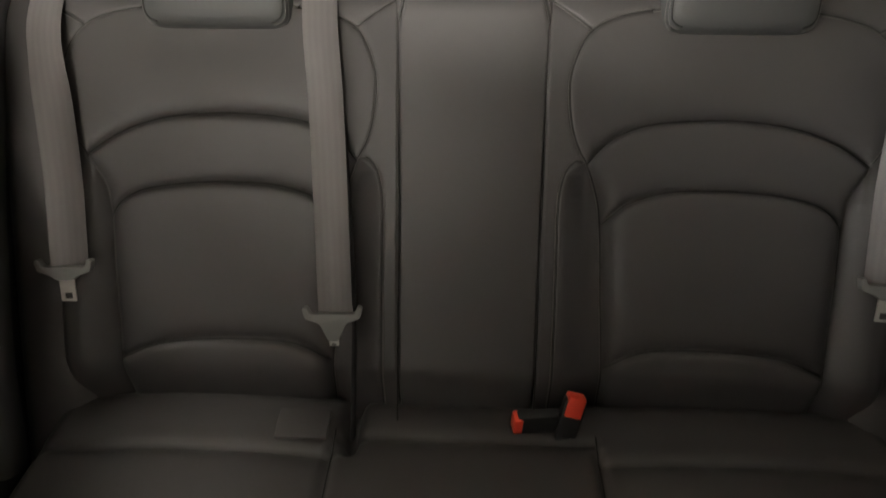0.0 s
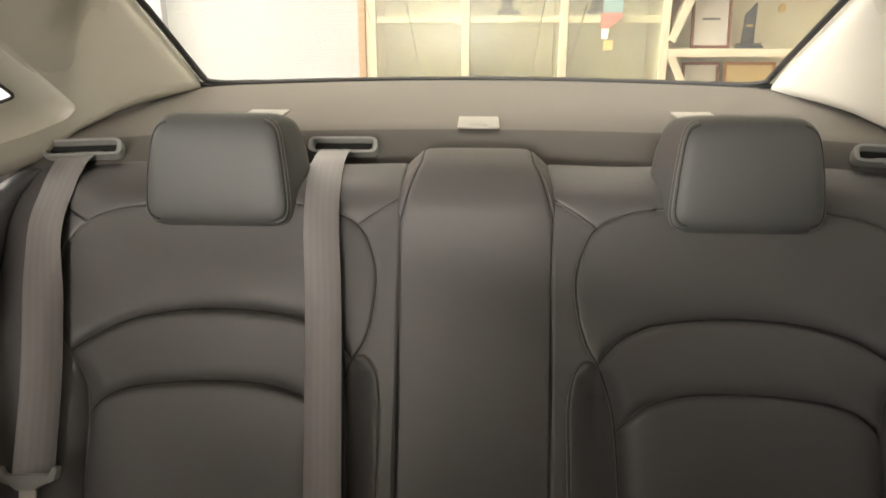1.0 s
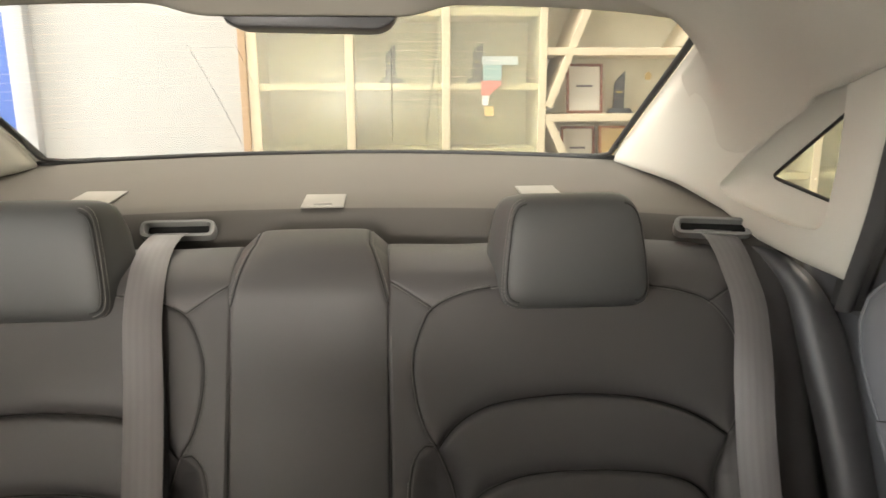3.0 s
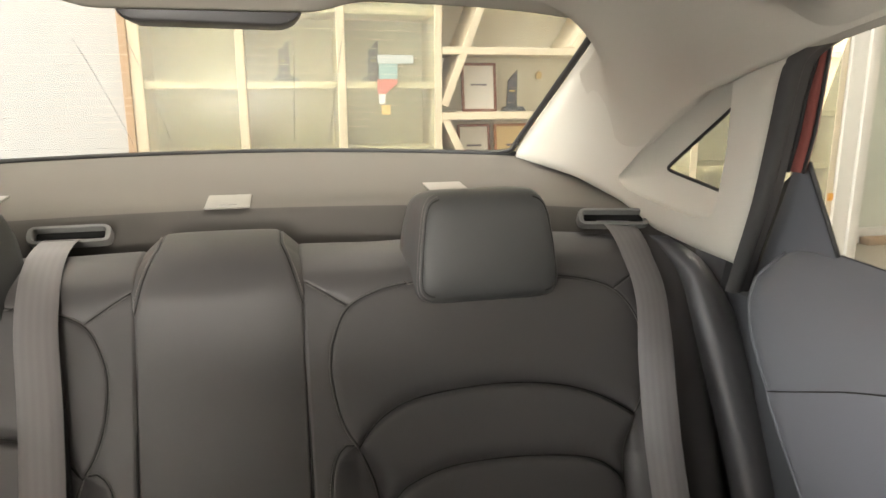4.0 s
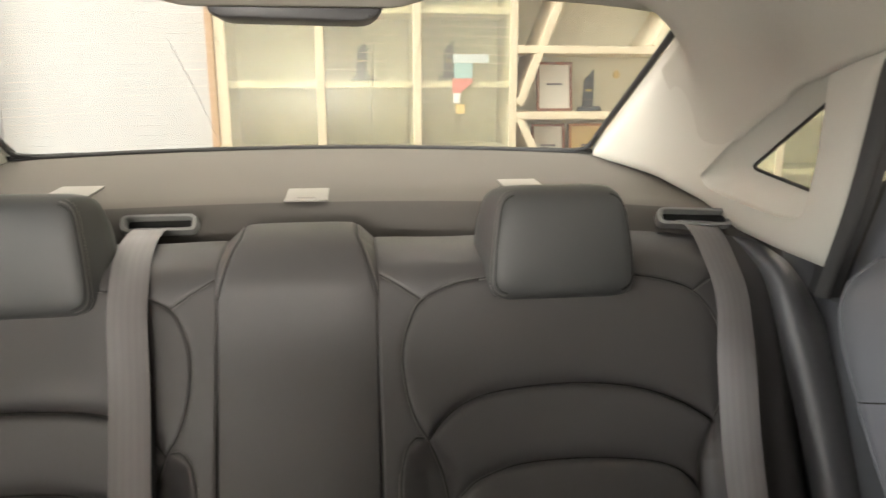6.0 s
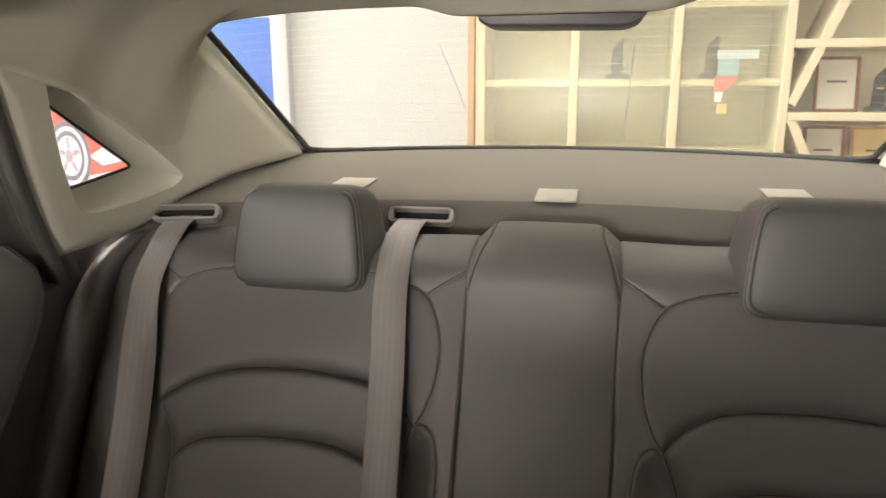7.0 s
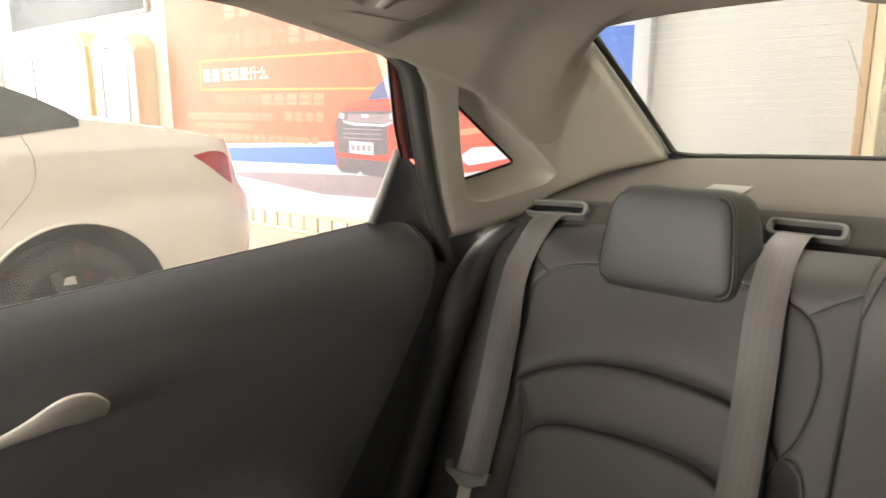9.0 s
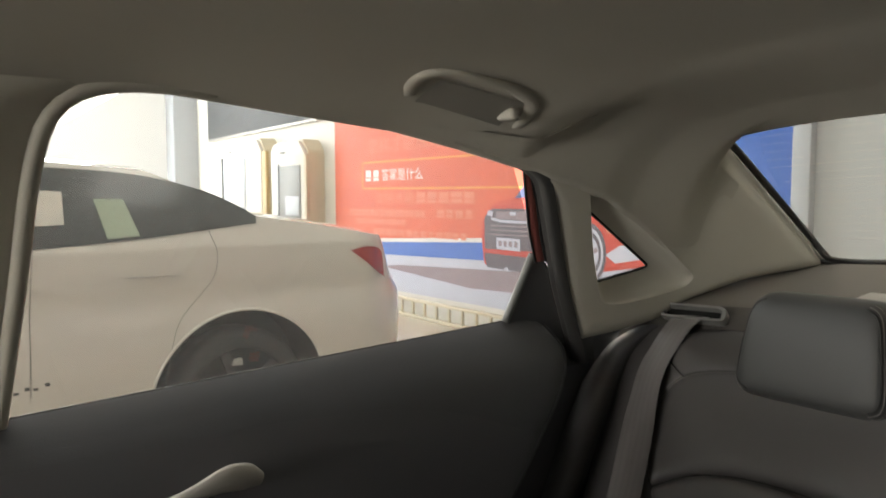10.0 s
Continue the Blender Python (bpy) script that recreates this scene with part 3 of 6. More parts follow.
print_strip("printed_car_grille", [(-4.68, 1.055), (-4.19, 1.045), (-4.10, 1.085), (-4.10, 1.125), (-4.66, 1.120)], PRINT_GREY, 0.011)
print_strip("printed_car_chrome", [(-4.73, 1.045), (-4.60, 1.022), (-4.20, 1.018), (-4.06, 1.065), (-4.06, 1.085), (-4.21, 1.040), (-4.60, 1.046), (-4.73, 1.068)], PRINT_LILAC, 0.013)
for _x in (-4.79, -4.15):
    print_strip("printed_car_headlight", [(_x, 1.085), (_x + 0.075, 1.075), (_x + 0.085, 1.120), (_x + 0.02, 1.135)], PRINT_LILAC, 0.013)
print_strip("printed_car_badge", rounded([(-4.48, 1.09), (-4.40, 1.09), (-4.40, 1.12), (-4.48, 1.12)], 0.012), PRINT_LILAC, 0.013)
for _z in (0.905, 0.945, 0.985):
    print_strip("printed_car_grille_bar", [(-4.74, _z), (-4.24, _z), (-4.24, _z + 0.012), (-4.74, _z + 0.012)], PRINT_GREY, 0.011)
print_strip("printed_car_plate", [(-4.655, 0.780), (-4.345, 0.770), (-4.345, 0.880), (-4.655, 0.885)], PRINT_LILAC, 0.014)
for _k in range(4):
    print_strip("plate_bar", [(-4.63 + 0.07 * _k, 0.805), (-4.585 + 0.07 * _k, 0.803), (-4.585 + 0.07 * _k, 0.855), (-4.63 + 0.07 * _k, 0.857)], PRINT_GREY, 0.016)
print_strip("printed_car_lower", rounded([(-4.79, 0.60), (-4.83, 0.735), (-4.08, 0.735), (-4.02, 0.80), (-3.93, 0.62), (-4.15, 0.585)], 0.03), PRINT_DARK, 0.011)
print_strip("printed_car_lip", [(-4.83, 0.735), (-4.17, 0.722), (-4.08, 0.79), (-4.08, 0.82), (-4.19, 0.752), (-4.83, 0.765)], PRINT_RED, 0.013)
for _x in (-4.56, -4.20):
    print_strip("printed_car_glint", [(_x, 0.60), (_x + 0.07, 0.59), (_x + 0.05, 0.625)], PRINT_LILAC, 0.014)
for _r, _mat, _o in ((0.245, PRINT_DARK, 0.012), (0.205, PRINT_LILAC, 0.015), (0.175, PRINT_DARK, 0.018), (0.140, PRINT_LILAC, 0.021), (0.045, PRINT_GREY, 0.024)):
    _a = np.linspace(0, 2 * np.pi, 28, endpoint=False)
    print_strip("printed_car_wheel", np.stack([-3.56 + 0.7 * _r * np.cos(_a), 0.80 + _r * np.sin(_a)], 1), _mat, _o)
for _k in range(5):
    _a = 2 * math.pi * _k / 5 + 0.3
    _d = np.array((0.7 * math.cos(_a), math.sin(_a)))
    _n = np.array((-0.7 * math.sin(_a), math.cos(_a))) * 0.018
    _o = np.array((-3.56, 0.80))
    print_strip("printed_wheel_gap", [_o + _d * 0.05 - _n, _o + _d * 0.13 - _n, _o + _d * 0.13 + _n, _o + _d * 0.05 + _n], PRINT_GREY, 0.0235)
print_strip("printed_car_flank_shine", [(-3.40, 1.01), (-3.13, 1.045), (-2.86, 1.00), (-2.90, 0.97), (-3.15, 1.00), (-3.38, 0.965)], PRINT_PINK, 0.010)
print_strip("printed_car_sill", [(-3.40, 0.80), (-3.26, 0.88), (-2.95, 0.905), (-2.78, 0.90), (-2.80, 0.84), (-3.30, 0.74)], PRINT_LILAC, 0.010)

# low rail at the foot of the banner
rail = thing("floor_rail", "low pale metal rail with short posts under the banner", "rail", at=(0, WALL_Y - 0.06, 0))
part("top_bar", block(5.0, 0.03, 0.035, 0.005, (-5.2, 0, 0.185)), BRASS_PALE, rail)
part("foot_bar", block(5.0, 0.05, 0.03, 0.005, (-5.2, 0, 0.016)), BRASS_PALE, rail)
for _k in range(25):
    part("post", block(0.026, 0.026, 0.140, 0.004, (-7.66 + 0.205 * _k, 0, 0.0995)), BRASS_PALE, rail)

# screen and wall machines left of the banner
scr = thing("wall_screen", "wide dark wall screen in a thin silver frame", "screen", at=(-10.15, WALL_Y + 0.052, 2.75))
part("display", block(4.2, 0.05, 0.92, 0.01), SCREEN_DARK, scr)
part("bezel_bar", block(4.26, 0.07, 0.035, 0.008, (0, 0, -0.478)), SATIN, scr)
part("bezel_bar", block(0.03, 0.07, 0.98, 0.008, (2.128, 0, 0)), SATIN, scr)
OCHRE = surface("ochre_cabinet_side", (0.55, 0.38, 0.16), 0.5, grain=200, bump=0.02, vary=0.15, patch=4)
for _x0, _w, _top, _wx, _wz, _win, _edge in ((-11.30, 1.93, 2.13, (-10.88, -9.97), (1.05, 1.86), PAINT_GREY, OCHRE), (-9.05, 1.05, 2.02, (-8.77, -8.12), (0.95, 1.68), BEZEL, BRASS_PALE)):
    mach = thing("charging_cabinet", "white wall-mounted charging cabinet with a grey window and a tinted side" if _edge is OCHRE else "white charging cabinet with rounded shoulders and a dark window", "charging cabinet", "charging cabinets", at=(_x0 + _w / 2, WALL_Y, 0))
    _h = _w / 2
    part("body", slab(rounded([(-_h, 0.0), (_h, 0.0), (_h, _top - 0.16), (_h - 0.16, _top), (-_h + 0.10, _top), (-_h, _top - 0.10)], 0.05), "y", -0.15, 0.12, 0.012), BRASS_PALE, mach)
    part("front_panel", slab(rounded([(-_h + 0.01, 0.02), (_h - 0.02, 0.02), (_h - 0.02, _top - 0.19), (_h - 0.17, _top - 0.03), (-_h + 0.11, _top - 0.03), (-_h + 0.01, _top - 0.12)], 0.05), "y", -0.20, -0.152, 0.010), PAINT_WHITE, mach, "white front panel")
    _cx, _cw, _cz, _ch = (_wx[0] + _wx[1]) / 2 - _x0 - _h, _wx[1] - _wx[0], (_wz[0] + _wz[1]) / 2, _wz[1] - _wz[0]
    _d = part("window", block(_cw, 0.012, _ch, 0.003, (_cx, -0.204, _cz)), _win, mach, "grey glazed window")
    part("window_frame", block(0.05, 0.030, _ch + 0.06, 0.006, (_cx - _cw / 2 - 0.022, -0.208, _cz)), SCREEN_DARK if _win is PAINT_GREY else PAINT_GREY, _d)
    part("window_sheet", block(_cw * 0.62, 0.006, _ch * 0.34, 0.002, (_cx + _cw * 0.12, -0.212, _cz - _ch * 0.22)), PAINT_WHITE if _win is PAINT_GREY else PAINT_GREY, _d)
    part("side_strip", block(0.15, 0.06, _top * 0.97 - 0.14, 0.02, (_h + 0.06 if _edge is OCHRE else _h - 0.06, -0.165, (_top * 0.97 - 0.14) / 2)), _edge, mach)
    part("vent_slot", block(0.16, 0.012, 0.022, 0.004, (-_h * 0.25, -0.204, _top - 0.16)), SCREEN_DARK, mach)
col = part("column", block(0.5, 0.5, 5.0, 0.01, (-13.2, WALL_Y - 0.1, 2.5)), PAINT_GREY, None)
tagged(col, "pale grey column beside the entrance", "column", kind="structure")

# pale partition, plinth and pendant seen past the cabinet
part_r = part("partition", block(4.3, 0.1, 5.0, 0.004, (5.95, 4.80, 2.5)), surface("pale_green_wall", (0.72, 0.76, 0.66), 0.6, grain=80, bump=0.03, vary=0.03, patch=1), None)
tagged(part_r, "pale green partition wall beyond the cabinet", "wall", kind="structure")
_sk = part("baseboard", join(block(1.68, 0.02, 0.13, 0.004, (4.66, 4.738, 0.065)), block(2.52, 0.02, 0.13, 0.004, (6.83, 4.738, 0.065)), block(0.07, 0.03, 3.0, 0.004, (5.535, 4.733, 1.5))), PAINT_WHITE, None, smooth=False)
tagged(_sk, "pale baseboard and joint strip on the partition", "baseboard", kind="structure")
_ep = part("end_post", join(block(0.12, 0.30, 5.0, 0.004, (3.750, 4.03, 2.5)), block(0.045, 0.34, 5.0, 0.004, (3.836, 4.03, 2.5)), block(0.05, 0.30, 5.0, 0.004, (3.885, 4.03, 2.5))), PAINT_WHITE, None, smooth=False)
tagged(_ep, "white painted post at the end of the cabinet", "post", kind="structure")
_pl = part("wooden_plinth", block(0.40, 0.10, 0.06, 0.006, (4.96, 4.672, 0.03)), BIRCH_EDGE, None)
tagged(_pl, "low brown wooden plinth on the floor", "plinth")
_of = part("orange_sticker", block(0.052, 0.003, 0.05, 0, (3.670, 3.8985, 0.548)), surface("orange_card", (0.80, 0.36, 0.03), 0.5, bump=0.05), None, smooth=False)
tagged(_of, "small orange sticker on the cabinet upright", "sticker")
_hang = part("yellow_ornament", slab(rounded([(1.685, 1.322), (1.718, 1.318), (1.726, 1.350), (1.706, 1.374), (1.684, 1.356)], 0.010), "y", 4.243, 4.258, 0.003), PAPER_GOLD, None, smooth=False)
tagged(_hang, "small yellow ornament on the cabinet's back board", "ornament")
# ---- white saloon parked alongside ----
wc = thing("parked_car", "white saloon car parked alongside with dark windows", "car", at=(-2.982, -0.011, 0.2214))
wc.scale = (0.82, 0.82, 0.82)
TOP_Y = [-3.10, -2.95, -2.2, -1.75, -0.75, -0.1, 0.45, 0.92, 1.20, 1.47, 1.85, 2.24, 2.44, 2.56]
TOP_Z = [0.62, 0.74, 0.96, 1.06, 1.36, 1.455, 1.465, 1.425, 1.31, 1.18, 1.125, 1.055, 1.035, 0.99]


def wc_top(y):
    return np.interp(y, TOP_Y, TOP_Z)


def wc_side(y, z):
    """How far the flank lies inside the car's widest line, at a height."""
    y, z = np.asarray(y, float), np.asarray(z, float)
    tum = np.where(z > 0.98, 0.42 * np.clip(z - 0.98, 0, 9) ** 1.1, 0.0)
    low = np.where(z < 0.45, 0.25 * np.clip(0.45 - z, 0, 9) ** 1.5, 0.0)
    waist = 0.018 * np.exp(-(((z - 0.70) / 0.09) ** 2))
    end = 0.30 * np.clip((y - 2.1) / 0.46, 0, 1) ** 2.6 + 0.35 * np.clip((-2.35 - y) / 0.75, 0, 1) ** 2.2
    return tum + low + waist + end


def wc_tail(P):
    """The tail leans: the boot lip stands back from the bumper."""
    P = np.array(P, float)
    lean = np.interp(P[..., 2], [0.40, 0.62, 0.78, 0.92, 1.02], [-0.06, -0.05, 0.03, 0.09, 0.15])
    P[..., 1] -= lean * np.clip((P[..., 1] - 2.1) / 0.46, 0, 1.1) ** 2
    return P


WHEEL_Y, FRONT_WHEEL_Y, WHEEL_Z, ARCH_R = 1.375, -1.93, 0.120, 0.50
_ys = np.linspace(-3.11, 2.56, 430)
_P = []
for _y in _ys:
    _zt = float(wc_top(_y))
    _z = np.linspace(-0.06, _zt - 0.035, 108)
    _P.append(np.stack([-wc_side(_y, _z), _y + 0 * _z, _z], 1))
_P = wc_tail(_P)
_bm = bmesh.new()
_V = [[_bm.verts.new(p) for p in row] for row in _P]
_cut = set()
for _row in _V:
    for _v in _row:
        for _wy in (WHEEL_Y, FRONT_WHEEL_Y):
            _d = Vector((0, _v.co.y - _wy, _v.co.z - WHEEL_Z))
            if _d.length < ARCH_R - 0.007:
                _cut.add(_v)
            elif _d.length < ARCH_R + 0.010:
                _d.normalize()
                _v.co.y, _v.co.z = _wy + _d.y * ARCH_R, WHEEL_Z + _d.z * ARCH_R
for _i in range(len(_V) - 1):
    for _j in range(len(_V[0]) - 1):
        _q = (_V[_i][_j], _V[_i + 1][_j], _V[_i + 1][_j + 1], _V[_i][_j + 1])
        if not any(v in _cut for v in _q):
            _bm.faces.new(_q)
for _v in list(_cut):
    _bm.verts.remove(_v)
for _v in [v for v in _bm.verts if not v.link_faces]:
    _bm.verts.remove(_v)
_bm2 = _bm.copy()
for _v in _bm2.verts:
    _v.co.x = -1.80 - _v.co.x
bmesh.ops.reverse_faces(_bm2, faces=_bm2.faces)
part("flank", _bm, CAR_WHITE, wc)
part("flank", _bm2, CAR_WHITE, wc)
_R = []
for _y in _ys:
    _zt = float(wc_top(_y))
    _x0 = -float(wc_side(_y, _zt - 0.035))
    _t = np.linspace(-1, 1, 24)
    _half = 0.9 + _x0
    _R.append(np.stack([-0.9 + _half * _t * -1, _y + 0 * _t, _zt - 0.035 + 0.05 * (1 - np.abs(_t) ** 2.5)], 1))
grid_mesh("top", wc_tail(_R), CAR_WHITE, wc)
for _yy in (-3.11, 2.56):
    _zt = float(wc_top(_yy))
    _z = np.linspace(-0.06, _zt, 14)
    _x = np.linspace(0, 1, 14)
    _E = np.array([[(-float(wc_side(_yy, zz)) - (1.8 - 2 * float(wc_side(_yy, zz))) * f, _yy + math.copysign(0.05, _yy) * math.sin(math.pi * f) ** 0.5, zz) for f in _x] for zz in _z])
    grid_mesh("bumper", wc_tail(_E), CAR_WHITE, wc, flip=_yy > 0)


def on_flank(outline_top, outline_low, count, rows, off):
    """A sheet that follows the flank between two lines of (y, z)."""
    a, b = smooth_line(outline_top, count), smooth_line(outline_low, count)
    t = np.linspace(0, 1, rows)[None, :, None]
    q = a[:, None] * (1 - t) + b[:, None] * t
    return wc_tail(np.dstack([off - wc_side(q[..., 0], q[..., 1]), q[..., 0], q[..., 1]]))


grid_mesh("side_window", on_flank([(-0.95, 1.05), (-0.45, 1.30), (0.0, 1.385), (0.42, 1.400), (0.86, 1.372), (1.20, 1.29), (1.42, 1.185), (1.480, 1.140)],
                                  [(-0.95, 1.02), (-0.4, 0.985), (0.0, 0.99), (0.36, 1.005), (0.86, 1.04), (1.2, 1.075), (1.38, 1.095), (1.475, 1.105)], 40, 10, 0.006), CAR_GLASS, wc, "dark tinted side window")
_lz = on_flank([(2.06, 0.925), (2.18, 0.945), (2.30, 0.930), (2.35, 0.895)], [(2.10, 0.900), (2.18, 0.845), (2.28, 0.775), (2.36, 0.735)], 14, 8, 0.008)
grid_mesh("tail_lamp", _lz, LAMP_RED, wc, "red tail lamp")
for _name, _a, _b in (("door_handle", [(0.77, 0.868), (0.92, 0.872), (1.06, 0.862)], [(0.77, 0.850), (0.92, 0.846), (1.06, 0.846)]),):
    grid_mesh(_name, on_flank(_a, _b, 14, 5, 0.022), CAR_WHITE, wc)
# shut lines of the rear door
for _pts in ([(1.20, 1.07), (1.235, 0.95), (1.215, 0.82), (1.12, 0.70), (1.03, 0.60), (0.98, 0.45), (0.95, 0.26)], [(0.36, 1.0), (0.34, 0.7), (0.33, 0.3)]):
    _l = smooth_line(_pts, 30)
    tube("shut_line", np.stack([0.001 - wc_side(_l[:, 0], _l[:, 1]), _l[:, 0], _l[:, 1]], 1), 0.0017, BEZEL, wc, k=6, up=(1, 0, 0))


def wheel(y):
    w = part("wheel", (lambda bm: (bmesh.ops.create_cone(bm, cap_ends=True, segments=40, radius1=0.36, radius2=0.36, depth=0.02), bmesh.ops.rotate(bm, matrix=Matrix.Rotation(radians(90), 3, "Y"), verts=bm.verts), bmesh.ops.translate(bm, vec=(-0.16, y, WHEEL_Z), verts=bm.verts), bm)[-1])(bmesh.new()), TYRE, wc)
    a = np.linspace(0, 2 * np.pi, 48, endpoint=False)
    prof = [(-0.28, 0.27), (-0.275, 0.34), (-0.255, 0.382), (-0.15, 0.390), (-0.065, 0.384), (-0.045, 0.350), (-0.05, 0.285), (-0.075, 0.272)]
    grid_mesh("tyre", np.array([[(x, y + r * math.cos(t), WHEEL_Z + r * math.sin(t)) for t in a] for x, r in prof]), TYRE, w, close_v=True)
    spokes = []
    for k in range(5):
        spokes.append(block(0.022, 0.060, 0.24, 0.008, (0, 0, 0.150), None))
        bmesh.ops.rotate(spokes[-1], matrix=Matrix.Rotation(radians(72 * k + 20), 3, "X"), verts=spokes[-1].verts)
        bmesh.ops.translate(spokes[-1], vec=(-0.07, y, WHEEL_Z), verts=spokes[-1].verts)
    for s in spokes:
        part("spoke", s, RIM_DARK, w)
    part("hub_cap", block(0.03, 0.09, 0.09, 0.012, (-0.060, y, WHEEL_Z)), RIM_DARK, w)
    # small pale plate that paints the glint on an upper spoke
    part("rim_glint", slab([(y - 0.055, 0.300), (y + 0.012, 0.296), (y + 0.005, 0.340), (y - 0.042, 0.338)], "x", -0.062, -0.052, 0.003), SATIN, w, "pale plate standing for the glint on a spoke")
    a = np.linspace(0, np.pi, 30)
    liner = np.array([[(x, y + ARCH_R * math.cos(t), WHEEL_Z + ARCH_R * math.sin(t)) for t in a] for x in (-0.004, -0.42)])
    grid_mesh("arch_liner", liner, TYRE, w)
    lip = np.linspace(-0.25, np.pi + 0.25, 50)
    ly, lz = y + (ARCH_R + 0.004) * np.cos(lip), WHEEL_Z + (ARCH_R + 0.004) * np.sin(lip)
    tube("arch_lip", np.stack([0.002 - wc_side(ly, lz), ly, lz], 1), 0.008, CAR_WHITE, w, k=8, up=(1, 0, 0))
    grid_mesh("arch_liner", np.array([[(-0.415, y, WHEEL_Z)] * 30, liner[1]]), TYRE, w)


wheel(WHEEL_Y)
wheel(FRONT_WHEEL_Y)
# grey line under the door handle, standing for the shade there
tube("handle_shade_line", np.stack([0.004 - wc_side(np.linspace(0.78, 1.05, 12), np.full(12, 0.846)), np.linspace(0.78, 1.05, 12), np.full(12, 0.846)], 1), 0.005, PAINT_GREY, wc, k=6, up=(1, 0, 0))
GREENISH = surface("pale_green_paper", (0.46, 0.55, 0.42), 0.8, bump=0.02)
grid_mesh("paper_or_bright_patch", on_flank([(0.645, 1.245), (0.785, 1.243)], [(0.69, 1.045), (0.845, 1.055)], 8, 8, 0.010), GREENISH, wc, "pale green paper sheet in the window")
# white patch painted for the bright outside seen through both windows
grid_mesh("paper_or_bright_patch", on_flank([(0.395, 1.288), (0.508, 1.280)], [(0.365, 1.115), (0.505, 1.12)], 8, 8, 0.010), PAPER, wc, "white patch standing for the bright view through both windows")
for _k, (_y, _z) in enumerate(((0.270, 0.332), (0.315, 0.348), (0.350, 0.342), (0.40, 0.358))):
    part("sill_mark", block(0.004, 0.022, 0.012 + 0.004 * (_k % 2), 0, (0.002 - float(wc_side(_y, _z)), _y, _z)), SCREEN_DARK, wc, smooth=False)

# ---- the car's shell, seen from inside ----
car = thing("saloon_car", "red saloon car with a grey interior and pale pillar trim", "car")


_ey = [-1.6, -1.0, -0.3, 0.05, 0.12, 0.40, 0.50, 0.554, 0.593, 0.623, 0.66, 0.70, 0.80, 1.0]
_ex = [0.52, 0.58, 0.618, 0.620, 0.620, 0.615, 0.609, 0.605, 0.603, 0.601, 0.597, 0.592, 0.580, 0.552]
_ez = [1.22, 1.31, 1.346, 1.347, 1.346, 1.322, 1.303, 1.291, 1.282, 1.277, 1.281, 1.289, 1.306, 1.331]
_cy = [-1.6, -1.0, -0.4, 0.2, 0.6, 0.85, 1.0]
_cz = [1.26, 1.37, 1.398, 1.402, 1.392, 1.375, 1.354]


def roof_z(x, y):
    xe, ze, zc = np.interp(y, _ey, _ex), np.interp(y, _ey, _ez), np.interp(y, _cy, _cz)
    dip = 0.016 * (1 - np.clip((np.abs(x) - 0.13) / 0.08, 0, 1) ** 2 * (3 - 2 * np.clip((np.abs(x) - 0.13) / 0.08, 0, 1))) * np.clip((y - 0.90) / 0.09, 0, 1)
    t = np.clip(np.abs(x) / xe, 0, 1)
    w = ease((y - 0.56) / 0.12) * ease((0.985 - y) / 0.12)
    return ze + (zc - ze) * ((1 - w) * (1 - t**4.5) + w * (1 - t**2.6) ** 0.42) - dip


def pillar_x(y, z):
    """The inner face of the rear pillar, on the right-hand side."""
    return 0.66 - 0.2755 * (np.asarray(z) - 1.008) - 0.103 * (np.asarray(y) - 0.783)


def on_pillar(yz, off=0.0):
    yz = np.asarray(yz, float)
    return np.stack([pillar_x(yz[:, 0], yz[:, 1]) + off, yz[:, 0], yz[:, 1]], 1)


def outward(P, off):
    """Pushes points of the right-hand pillar out along lines from the middle of the cabin."""
    d = P - np.array((0.02, -0.03, 1.23))
    return P + d * (np.asarray(off) / d[..., 0])[..., None] if np.ndim(off) else P + d * (off / d[..., :1])


def mirrored(P, side):
    P = np.array(P, float)
    P[..., 0] *= side
    return P


def around(poly, centre, count):
    """Points of a closed outline at even angles about a centre."""
    poly = closed_even(np.asarray(poly, float), 5000)
    ang = np.arctan2(poly[:, 1] - centre[1], poly[:, 0] - centre[0])
    want = np.linspace(-np.pi, np.pi, count, endpoint=False)
    return np.array([poly[np.argmin(np.abs(np.angle(np.exp(1j * (ang - w)))))] for w in want])


PILLAR = [(1.460, 1.096), (1.30, 1.090), (1.18, 1.082), (1.04, 1.056), (0.965, 1.024), (0.87, 1.012), (0.782, 1.006), (0.730, 1.100), (0.688, 1.188),
          (0.659, 1.248), (0.641, 1.270), (0.606, 1.283), (0.75, 1.304), (0.88, 1.324)]
RECESS = [(1.022, 1.098), (0.925, 1.157), (0.850, 1.200), (0.806, 1.226), (0.770, 1.250), (0.724, 1.264), (0.731, 1.240), (0.744, 1.203), (0.764, 1.150), (0.785, 1.108), (0.808, 1.066), (0.856, 1.062), (0.932, 1.070), (1.004, 1.082)]
QUARTER = [(0.944, 1.119), (0.742, 1.236), (0.802, 1.095)]
_c = (0.86, 1.125)
